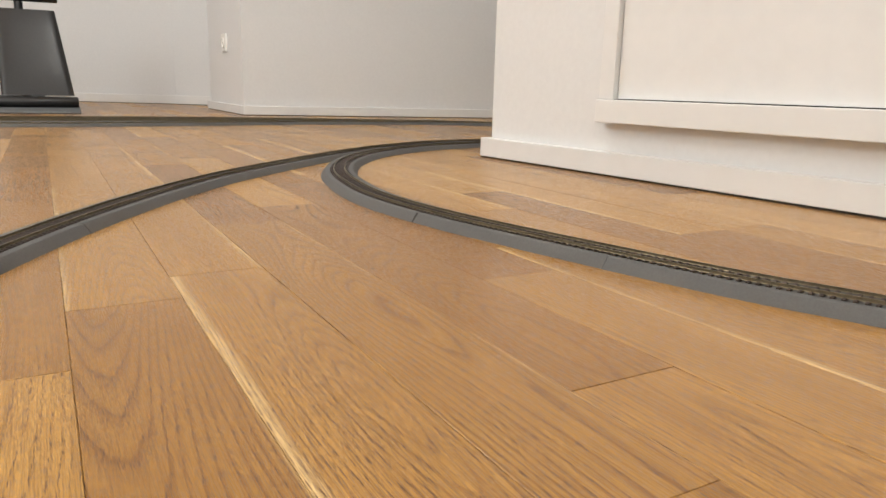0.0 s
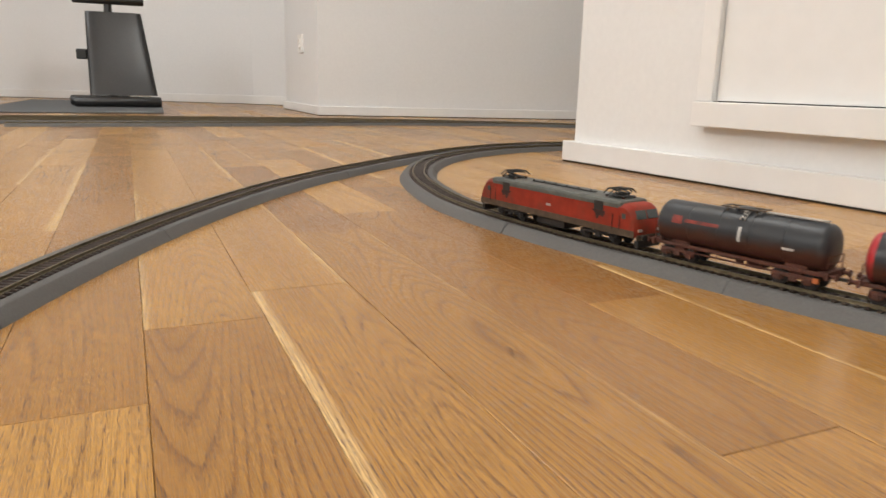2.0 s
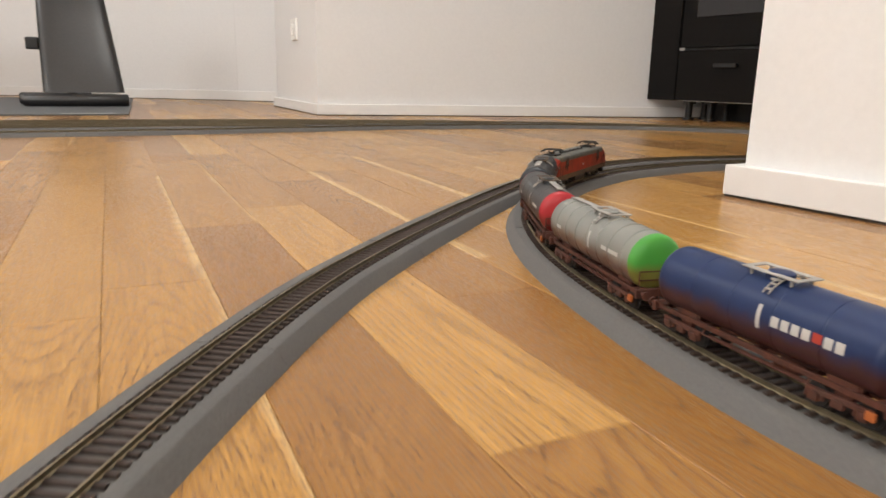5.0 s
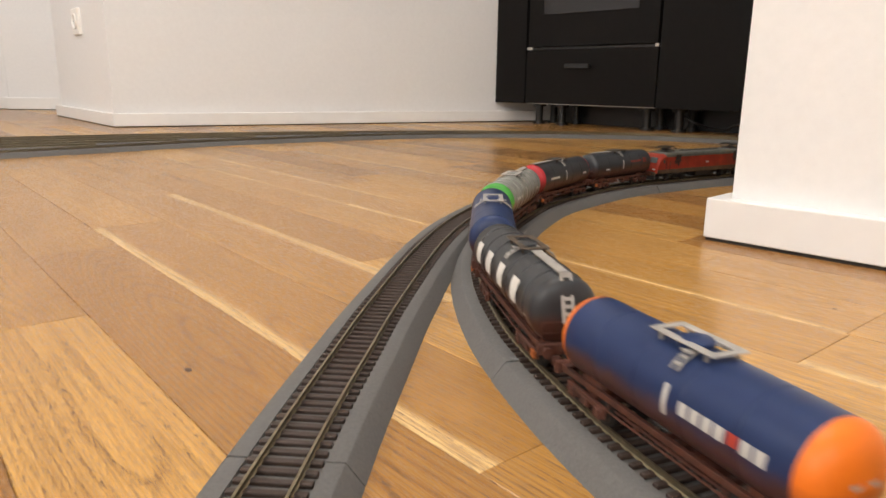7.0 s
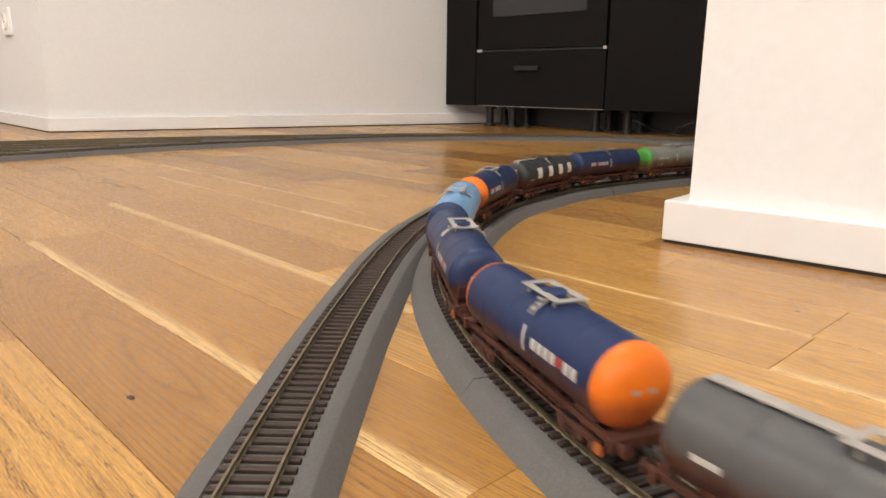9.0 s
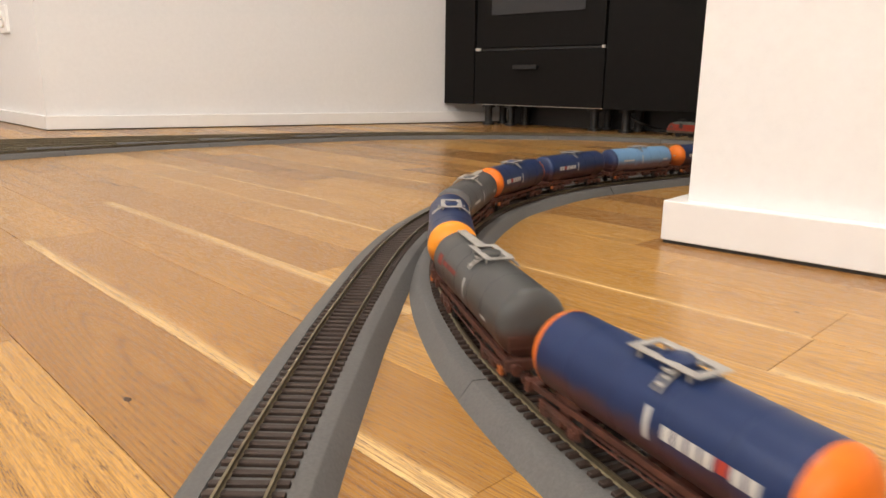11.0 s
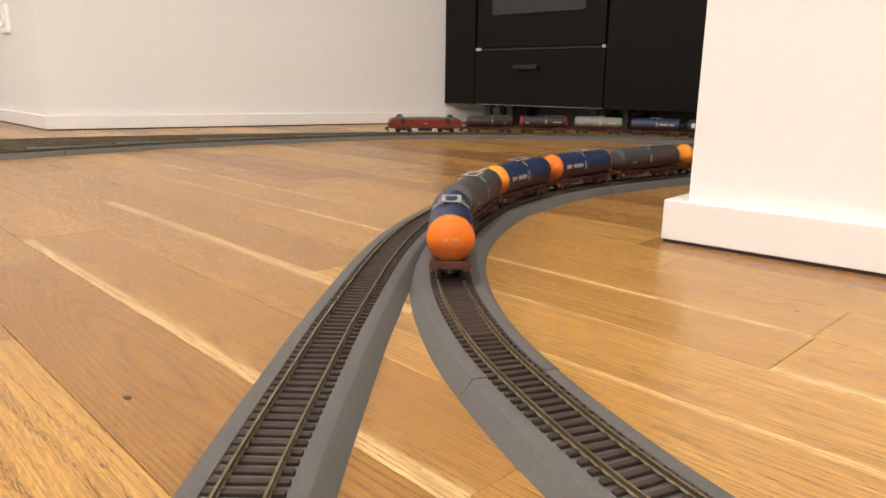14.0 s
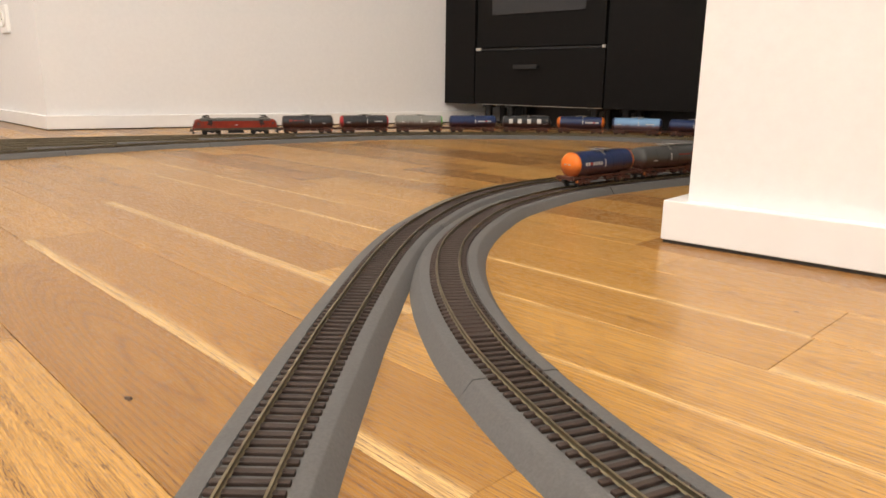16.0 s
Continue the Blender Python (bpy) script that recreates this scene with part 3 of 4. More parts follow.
def tank_wagon(label, paint, cap=None, marks="plain", ribs=False):
    th = thing("tank_wagon", label, "model train wagon", "tank wagons of the model train")
    # tank with dished ends
    body = bmesh.new()
    # orange and amber ends bulge, the others are shallow dishes
    bulge = cap in (ORANGE_CAP, AMBER_CAP)
    e0, deep, curve = (0.0045, 0.0088, 0.86) if bulge else (0.0018, 0.0061, 0.62)
    prof = [(-HALF + e0 + 0.0001, TR)]
    if ribs:
        for k in range(7):
            x = -HALF + 0.012 + k * (2 * HALF - 0.024) / 6
            prof += [(x - 0.0012, TR), (x - 0.0008, TR + 0.0005), (x + 0.0008, TR + 0.0005), (x + 0.0012, TR)]
    else:
        for x in (-0.036, -0.012, 0.012, 0.036):
            prof += [(x - 0.0003, TR), (x, TR - 0.0003), (x + 0.0003, TR)]
    prof += [(HALF - e0 - 0.0001, TR)]
    lathe(body, prof, 40, "X")
    tank = part("tank", body, paint, th, smooth=True)
    tank.location = (0, 0, AX)
    for s in (-1, 1):
        bm = bmesh.new()
        pr = [(s * (HALF - e0 - 0.0003), TR + 0.0001), (s * (HALF - e0), TR + 0.0001)]
        for k in range(1, 9):
            a = radians(90 * k / 8)
            pr.append((s * (HALF - e0 + deep * math.sin(a)), (TR + 0.0001) * max(0.0, math.cos(a)) ** curve if k < 8 else 0.0))
        lathe(bm, pr, 40, "X")
        e = part("end_cap", bm, paint if not cap or (ribs and s > 0) else cap, th, smooth=True)
        e.location = (0, 0, AX)
    # saddle and underframe
    fr = boxed(-0.064, 0.064, -0.0030, 0.0030, 0.0105, 0.0132, 0.0004)
    for s in (-1, 1):
        box(fr, -0.0645, 0.0645, s * 0.0105 - 0.0010, s * 0.0105 + 0.0010, 0.0108, 0.0134, 0.0003)
        for x in (-0.064, -0.045, -0.03, 0.0, 0.03, 0.045, 0.064):
            box(fr, x - 0.0010, x + 0.0010, -0.0105, 0.0105, 0.0110, 0.0130)
        box(fr, s * 0.0655 - 0.0012, s * 0.0655 + 0.0012, -0.0138, 0.0138, 0.0096, 0.0148, 0.0004)
    part("underframe", fr, RUST, th)
    for s in (-1, 1):
        bm = boxed(s * 0.044 - 0.008, s * 0.044 + 0.008, -0.0095, 0.0095, 0.0128, 0.0165, 0.0008)
        for j in (-1, 1):
            box(bm, s * 0.044 - 0.007, s * 0.044 + 0.007, j * 0.0095 - 0.0006, j * 0.0095 + 0.0006, 0.0128, 0.0190, 0.0003)
        part("saddle", bm, RUST, th)
        buffers(th, s * 0.0664, s)
        bm = boxed(min(s * 0.066, s * 0.0735), max(s * 0.066, s * 0.0735), -0.0014, 0.0014, 0.0085, 0.0105, 0.0004)
        part("coupling", bm, DARK, th)
        # end platform rails
        bm = boxed(s * 0.0625 - 0.003, s * 0.0625 + 0.003, -0.012, 0.012, 0.0136, 0.0142)
        if not bulge:
            for y in (-0.0115, 0.0115):
                tube(bm, (s * 0.0648, y, 0.014), (s * 0.0648, y, 0.0245), 0.0004, 6)
            tube(bm, (s * 0.0648, -0.0115, 0.0245), (s * 0.0648, 0.0115, 0.0245), 0.0004, 6)
            tube(bm, (s * 0.0648, -0.0115, 0.0195), (s * 0.0648, 0.0115, 0.0195), 0.0004, 6)
        part("end_platform", bm, RUST, th)
    # brake gear, pipes and lever boxes under the belly
    bm = boxed(-0.020, -0.008, -0.006, 0.006, 0.0058, 0.0105, 0.0006)
    tube(bm, (0.006, -0.008, 0.0080), (0.020, -0.008, 0.0080), 0.0026, 12)
    tube(bm, (-0.030, 0.0085, 0.0075), (0.030, 0.0085, 0.0075), 0.0007, 8)
    tube(bm, (0.0, 0, 0.006), (0.0, 0, 0.0125), 0.0030, 12)
    for y in (-0.0125, 0.0125):
        tube(bm, (-0.030, y, 0.0085), (0.030, y, 0.0085), 0.0005, 6)
        for x in (-0.03, -0.012, 0.012, 0.03):
            tube(bm, (x, y, 0.0085), (x, y * 0.84, 0.0112), 0.0005, 6)
    part("brake_gear", bm, RUST, th)
    for y in (-0.0134, 0.0134):
        part("brake_lever_box", boxed(-0.0615, -0.0575, y - 0.0008, y + 0.0008, 0.0062, 0.0098, 0.0003), BRASS, th, "small orange brake lever box")
    # dome, walkway and ladders
    bm = bmesh.new()
    lathe(bm, [(0.0, 0.0062), (0.0030, 0.0062), (0.0036, 0.0052), (0.0042, 0.0)], 20, "Z", Matrix.Translation((0, 0, AX + TR - 0.0012)))
    part("manhole_dome", bm, paint, th, smooth=True)
    z = AX + TR + 0.0016
    bm = bmesh.new()
    for y in (-0.0058, 0.0058):
        box(bm, -0.014, 0.014, y - 0.0017, y + 0.0017, z, z + 0.0007, 0.0002, seg=1)
    for x in (-0.014, 0.014):
        box(bm, x - 0.0016, x + 0.0016, -0.0075, 0.0075, z, z + 0.0007, 0.0002, seg=1)
    for x in (-0.011, 0.011):
        for y in (-0.0058, 0.0058):
            box(bm, x - 0.0005, x + 0.0005, y - 0.0005, y + 0.0005, z - 0.0034, z)
    part("walkway", bm, GRIME if paint is CHAR else PALE, th, "narrow roof walkway frame")
    if ribs or marks in ("char", "grey"):
        # the gangway runs from the walkway to one end, there bent down as a pierced plate
        g = -1 if paint is CHAR else 1
        bm = boxed(min(g * 0.0157, g * 0.0575), max(g * 0.0157, g * 0.0575), -0.0026, 0.0026, z - 0.0008, z - 0.0002)
        for x in (0.02, 0.03, 0.04, 0.05):
            box(bm, g * x - 0.0005, g * x + 0.0005, -0.0020, 0.0020, z - 0.0030, z - 0.0008)
        part("roof_gangway", bm, PALE, th, "long narrow roof gangway")
        if marks == "blocks":
            tip = HALF + deep * 0.78
            bm = boxed(-0.0004, 0.0004, -0.0030, 0.0030, -0.0115, 0.0115, 0.0002, seg=1, m=Matrix.Translation((g * (tip - 0.0008), 0, AX + 0.0072)) @ Matrix.Rotation(radians(-22 * g), 4, "Y"))
            plate = part("end_ladder", bm, PALE, th, "pierced pale ladder plate down the tank's end")
            for k in range(6):
                hm = Matrix.Translation((g * (tip - 0.0008), 0, AX + 0.0072)) @ Matrix.Rotation(radians(-22 * g), 4, "Y")
                part("ladder_hole", boxed(-0.0006, 0.0006, -0.0014, 0.0014, -0.0100 + 0.0035 * k, -0.0082 + 0.0035 * k, m=hm), DARK, plate)
    for s in (-1, 1):
        ladder = part("ladder", boxed(-0.0066, -0.0034, s * 0.0090 - 0.0006, s * 0.0090 + 0.0006, z - 0.0012, z - 0.0004), PALE, th, "short pale ladder up to the walkway")
        for dx in (-0.0065, -0.0035):
            bm = bmesh.new()
            p = [(dx, s * math.cos(radians(a)) * (TR + 0.0014), AX + math.sin(radians(a)) * (TR + 0.0014)) for a in (40, 52, 64, 76)]
            for u, w in zip(p, p[1:]):
                tube(bm, u, w, 0.0004, 6)
            part("stile", bm, PALE, ladder)
        for a0 in (48, 58, 68, 78):
            y, zz = s * math.cos(radians(a0)) * (TR + 0.0016), AX + math.sin(radians(a0)) * (TR + 0.0016)
            part("rung", boxed(-0.0065, -0.0035, y - 0.0008, y + 0.0008, zz - 0.0003, zz + 0.0003), PALE, ladder)
    # white data plates on both flanks
    if marks != "blocks":
        flanks("data_stripe", [(-0.0062, -0.0040, -14, 24)], WHITE_MARK, th, "upright white data stripe")
    if marks in ("navy", "navy_cap"):
        flanks("lettering_bar", [(-0.0120 - 0.0052 * k - 0.0040, -0.0120 - 0.0052 * k, -3, 13) for k in (0, 1, 2, 3, 5, 6)], WHITE_MARK, th)
        flanks("emblem", [(-0.0120 - 0.0052 * 4 - 0.0042, -0.0120 - 0.0052 * 4, -1, 13)], RED_MARK, th, "red emblem patch between white bars")
    elif marks == "blocks":
        flanks("lettering_block", [(0.0385, 0.0485, -12, 30), (0.0145, 0.0250, -12, 30), (-0.0110, -0.0010, -12, 30), (-0.0385, -0.0275, -12, 30)], WHITE_PAINT, th, "large white block in place of a letter", 0.0006)
        flanks("lettering_bar", [(-0.054, -0.045, -16, -12)], WHITE_MARK, th)
    elif marks == "char":
        flanks("emblem", [(0.0405, 0.0490, 4, 26)], FADED, th, "faded red emblem patch")
        flanks("lettering_bar", [(0.0110, 0.0385, 10, 19)], FADED, th, "faded red bar in place of lettering")
        flanks("data_plate", [(-0.044, -0.036, -12, -6)], WHITE_MARK, th)
    else:
        flanks("lettering_bar", [(0.0400, 0.0500, -6, 2), (-0.046, -0.024, 0, 8)], WHITE_MARK, th, "white bar in place of lettering")
    for s in (-1, 1):
        if cap in (ORANGE_CAP, AMBER_CAP) or marks == "navy":
            bm = boxed(-0.0006, 0.00012, -0.0050, 0.0050, -0.0008, 0.0008, m=Matrix.Translation((s * (HALF + 0.0041), 0, AX + 0.0010)) @ Matrix.Rotation(0 if s > 0 else math.pi, 4, "Z"))
            part("end_lettering_bar", bm, PALE, th)
    bogs = [bogie(th, x, 0.0205, RUST) for x in (0.044, -0.044)]
    return th, bogs, 0.044


def locomotive():
    th = thing("electric_locomotive", "weathered red model electric locomotive with two pantographs", "model locomotive")
    L, W = 0.1015, 0.0168
    # body: side profile with sloping cab fronts, lofted across
    prof = [(-L, 0.0115), (-L, 0.0185), (-L + 0.0022, 0.0250), (-L + 0.0055, 0.0338), (-L + 0.0110, 0.0372)]
    prof = prof + [(-x, z) for x, z in reversed(prof)]
    bm = bmesh.new()
    rows = []
    for y, inset, drop in ((-W, 0.0016, 0.0034), (-W + 0.0022, 0.0004, 0.0010), (-W + 0.006, 0.0, 0.0), (W - 0.006, 0.0, 0.0), (W - 0.0022, 0.0004, 0.0010), (W, 0.0016, 0.0034)):
        rows.append([bm.verts.new((x - inset * (1 if x > 0 else -1), y, z - (drop if z > 0.03 else 0))) for x, z in prof])
    for p, q in zip(rows, rows[1:]):
        for i in range(len(prof)):
            j = (i + 1) % len(prof)
            bm.faces.new((p[i], p[j], q[j], q[i]))
    bm.faces.new(rows[0])
    bm.faces.new(rows[-1])
    part("body_shell", bm, RED, th, smooth=True)
    bm = boxed(-L + 0.0165, L - 0.0165, -W - 0.0002, W + 0.0002, 0.0305, 0.0392, 0.0030)
    part("roof", bm, ROOF, th, "grey sooty roof")
    for s in (-1, 1):
        for y in (-1, 1):
            bm = boxed(min(s * 0.056, s * 0.066), max(s * 0.056, s * 0.066), y * W - 0.0004, y * W + 0.0004, 0.0285, 0.0362)
            part("roof_grille", bm, DARK, th, "black ventilation grille under the pantograph")
            bm = bmesh.new()
            for k in range(11):
                x, dn = s * (0.0545 + 0.0013 * k), 0.0085 * math.sin(math.pi * (k + 0.7) / 12.4) * (0.75 + 0.25 * math.sin(5.1 * k))
                box(bm, x - 0.00065, x + 0.00065, y * W - 0.00012, y * W + 0.00012, 0.0285 - dn, 0.0284)
            part("soot_streak", bm, SOOT, th, "dark soot run down below the grille")
    bm = bmesh.new()
    for y in (-1, 1):
        box(bm, -L + 0.001, L - 0.001, y * (W + 0.0001) - 0.0003, y * (W + 0.0001) + 0.0003, 0.0112, 0.0168)
    part("sill_band", bm, GRIME, th, "dirty grey-brown band along the sill")
    for y in (-1, 1):
        for s in (-1, 1):
            bm = boxed(s * 0.081 - 0.0030, s * 0.081 + 0.0030, y * W - 0.00025, y * W + 0.00025, 0.0150, 0.0305)
            part("cab_door", bm, RED, th)
            bm = boxed(s * 0.0885 - 0.0021, s * 0.0885 + 0.0021, y * W - 0.0003, y * W + 0.0003, 0.0252, 0.0296, 0.0002)
            part("side_window", bm, GLASS, th, "small cab side window")
            bm = bmesh.new()
            for dx in (-0.0038, 0.0038):
                tube(bm, (s * 0.081 + dx, y * (W + 0.0006), 0.0150), (s * 0.081 + dx, y * (W + 0.0006), 0.0280), 0.0003, 6)
            part("grab_rail", bm, DARK, th)
        part("emblem", boxed(-0.0030, 0.0030, y * W - 0.0003, y * W + 0.0003, 0.0226, 0.0248), PALE, th, "small pale emblem patch")
    for s in (-1, 1):
        m = Matrix.Translation((s * (L - 0.0036), 0, 0.0294)) @ Matrix.Rotation(radians(s * -20.6), 4, "Y")
        bm = boxed(-0.0004, 0.0004, -0.0128, -0.0006, -0.0040, 0.0036, 0.0003, m=m)
        box(bm, -0.0004, 0.0004, 0.0006, 0.0128, -0.0040, 0.0036, 0.0003, m=m)
        part("windscreen", bm, GLASS, th, "pale grey cab windscreen")
        bm = boxed(s * L - 0.0006, s * L + 0.0006, -0.0145, 0.0145, 0.0092, 0.0135, 0.0004)
        part("buffer_beam", bm, GRIME, th)
        bm = boxed(s * (L - 0.001) - 0.002, s * (L - 0.001) + 0.002, -0.0135, 0.0135, 0.0030, 0.0088, 0.0006)
        part("snow_plough", bm, DARK, th)
        buffers(th, s * L, s, 0.0120, DARK)
        for y in (-1, 1):
            bm = boxed(s * (L + 0.0002) - 0.0004, s * (L + 0.0002) + 0.0004, y * 0.0108 - 0.0021, y * 0.0108 + 0.0021, 0.0160, 0.0182, 0.0003)
            part("headlight", bm, WHITE_MARK, th)
        part("coupling", boxed(min(s * L, s * (L + 0.0075)), max(s * L, s * (L + 0.0075)), -0.0015, 0.0015, 0.0078, 0.0100, 0.0003), DARK, th)
        # folded pantograph
        c = s * 0.069
        pg = part("pantograph", boxed(c - 0.010, c + 0.010, -0.0080, 0.0080, 0.0405, 0.0411, 0.0002), DARK, th, "dark folded pantograph")
        bm = bmesh.new()
        for x in (-0.009, 0.009):
            for y in (-0.007, 0.007):
                tube(bm, (c + x, y, 0.0390), (c + x, y, 0.0406), 0.0009, 8)
        part("insulator", bm, RUST, pg)
        bm = bmesh.new()
        tube(bm, (c - s * 0.007, 0, 0.0412), (c + s * 0.009, 0, 0.0434), 0.0011, 8)
        tube(bm, (c + s * 0.009, -0.002, 0.0434), (c - s * 0.004, -0.005, 0.0455), 0.0007, 6)
        tube(bm, (c + s * 0.009, 0.002, 0.0434), (c - s * 0.004, 0.005, 0.0455), 0.0007, 6)
        tube(bm, (c - s * 0.004, 0, 0.0414), (c + s * 0.005, 0, 0.0436), 0.0006, 6)
        part("arm", bm, DARK, pg)
        bm = bmesh.new()
        for x in (-0.0065, 0.0, 0.0045):
            p = [(c + s * x, y, 0.0464 - 0.0034 * max(0, abs(y) - 0.0085) / 0.005) for y in (-0.0135, -0.011, -0.0085, 0.0085, 0.011, 0.0135)]
            for u, w in zip(p, p[1:]):
                tube(bm, u, w, 0.0007, 6)
        for y in (-0.0060, 0.0060):
            tube(bm, (c - s * 0.0065, y, 0.0462), (c + s * 0.0045, y, 0.0462), 0.0006, 6)
        part("collector_head", bm, DARK, pg)
    bm = boxed(-0.018, 0.018, -0.0135, 0.0135, 0.0035, 0.0108, 0.001)
    part("transformer_box", bm, DARK, th)
    bm = boxed(-0.040, 0.040, -0.0022, 0.0022, 0.0393, 0.0400)
    for x in (-0.035, -0.02, -0.005, 0.01, 0.025, 0.04):
        tube(bm, (x, 0, 0.039), (x, 0, 0.0412), 0.0008, 8)
    part("roof_conductor", bm, DARK, th)
    bogs = [bogie(th, x, 0.032, DARK) for x in (0.058, -0.058)]
    return th, bogs, 0.058


CONSIST = [
    ("charcoal tank wagon with faded red bar and rusty underframe", CHAR, None, "char"),
    ("charcoal tank wagon with red ends and rusty underframe", CHAR, RED_CAP, "grey"),
    ("light grey ribbed tank wagon with one green end", SILVER, GREEN_CAP, "ribbed"),
    ("navy blue tank wagon with white lettering bars", NAVY, None, "navy"),
    ("dark grey ribbed tank wagon with four big white blocks", CHAR, None, "blocks"),
    ("navy blue tank wagon with orange ends", NAVY, ORANGE_CAP, "navy_cap"),
    ("light blue tank wagon with navy ends", SKY, NAVY, "plain"),
    ("navy blue tank wagon with white lettering bars", NAVY, None, "navy"),
    ("navy blue tank wagon with orange ends", NAVY, ORANGE_CAP, "navy_cap"),
    ("mid grey tank wagon with rusty underframe", GREY, None, "grey"),
    ("navy blue tank wagon with amber ends", NAVY, AMBER_CAP, "navy_cap"),
    ("slate grey tank wagon with rusty underframe", SLATE, None, "char"),
    ("navy blue tank wagon with orange ends", NAVY, ORANGE_CAP, "navy_cap"),
    ("navy blue tank wagon with amber ends", NAVY, AMBER_CAP, "navy_cap"),
    ("slate grey tank wagon with faded red bar", SLATE, None, "char"),
    ("last navy blue tank wagon with orange ends", NAVY, ORANGE_CAP, "navy_cap"),
]
TRAIN = [locomotive()] + [tank_wagon(l, p, c, k, ribs=k in ("ribbed", "blocks")) for l, p, c, k in CONSIST]

# ---- things by the back wall ----
PAD = speckled("black_vinyl_pad", (0.016, 0.015, 0.015), 0.34, 120, 0.2, 0.15, 0.0008)
FRAME = speckled("black_frame_tube", (0.010, 0.010, 0.010), 0.4, 100, 0.2)
MAT = speckled("grey_rubber_mat", (0.105, 0.110, 0.115), 0.8, 150, 0.2, 0.2, 0.001)
BENT = speckled("bent_beech_wood", (0.52, 0.28, 0.105), 0.4, 30, 0.2)
SEAT = speckled("dark_seat_fabric", (0.035, 0.028, 0.026), 0.9, 200, 0.3, 0.3, 0.001)
CLOTH = speckled("pale_grey_cloth", (0.50, 0.50, 0.52), 0.85, 120, 0.1, 0.3, 0.002)
SOCKET_WHITE = material("socket_white_plastic", (0.80, 0.79, 0.76), 0.3)


def exercise_mat():
    th = thing("exercise_mat", "thin grey rubber mat lying on the floor", "mat", m=pose(-1.48, 1.70, 0, 0, 0, 127))
    part("mat_sheet", boxed(0, 1.6, 0, 0.70, 0.0004, 0.006, 0.0015), MAT, th)
    part("edge_label", boxed(0.006, 0.016, 0.04, 0.20, 0.0062, 0.0068), WHITE_MARK, th, "thin pale strip on the mat's edge")


def rounded_pad(w0, w1, h, lean, t):
    """A padded board, wider at its foot, with soft edges and a rounded lower lip."""
    bm = bmesh.new()
    n, k = 10, 12
    rows = []
    for i in range(n + 1):
        f = i / n
        w = (w0 + (w1 - w0) * f) / 2
        soft = 0.82 + 0.18 * min(1, 4 * f, 6 * (1 - f) + 0.15)
        ring = []
        for j in range(4 * k):
            a = 2 * math.pi * j / (4 * k)
            cx, cy = math.cos(a), math.sin(a)
            x = w * (abs(cx) ** 0.35) * (1 if cx >= 0 else -1) * (0.97 + 0.03 * soft)
            y = t / 2 * soft * (abs(cy) ** 0.5) * (1 if cy >= 0 else -1)
            ring.append(bm.verts.new((x - 0.030 * f, y + lean * f, h * f)))
        rows.append(ring)
    for p, q in zip(rows, rows[1:]):
        for j in range(4 * k):
            bm.faces.new((p[j], p[(j + 1) % (4 * k)], q[(j + 1) % (4 * k)], q[j]))
    bm.faces.new(rows[0])
    bm.faces.new(rows[-1])
    return bm


def exercise_bench():
    th = thing("exercise_bench", "black padded exercise bench with foam foot rollers on the mat", "exercise bench", m=pose(-1.96, 2.024, 0.006, 0, 0, 36))
    for name, x0, x1, y, z, r in (("front_roller", -0.185, 0.185, 0.0, 0.024, 0.024), ("rear_roller", -0.215, 0.05, 0.13, 0.026, 0.024), ("head_roller", -0.18, 0.13, 0.20, 0.492, 0.020)):
        bm = bmesh.new()
        lathe(bm, [(x0, 0), (x0, r * 0.85), (x0 + 0.006, r), (x1 - 0.006, r), (x1, r * 0.85), (x1, 0)], 24, "X", Matrix.Translation((0, y, z)))
        part(name, bm, PAD, th, "black foam roller", smooth=True)
    pad = part("backrest", rounded_pad(0.295, 0.245, 0.385, 0.13, 0.055), PAD, th, "black vinyl backrest pad with a rounded lip", smooth=True)
    pad.location = (0.022, 0.075, 0.052)
    bm = bmesh.new()
    tube(bm, (-0.03, 0.135, 0.03), (-0.03, 0.22, 0.52), 0.018, 12)
    tube(bm, (0.0, 0.0, 0.03), (0.0, 0.85, 0.03), 0.02, 12)
    tube(bm, (0.0, 0.82, 0.03), (0.0, 0.30, 0.40), 0.018, 12)
    part("frame", bm, FRAME, th, smooth=True)
    part("adjuster_knob", boxed(-0.175, -0.128, 0.12, 0.16, 0.215, 0.262, 0.006), FRAME, th)
    part("axle_plate", boxed(0.05, 0.145, 0.03, 0.034, 0.047, 0.053), STEEL, th)


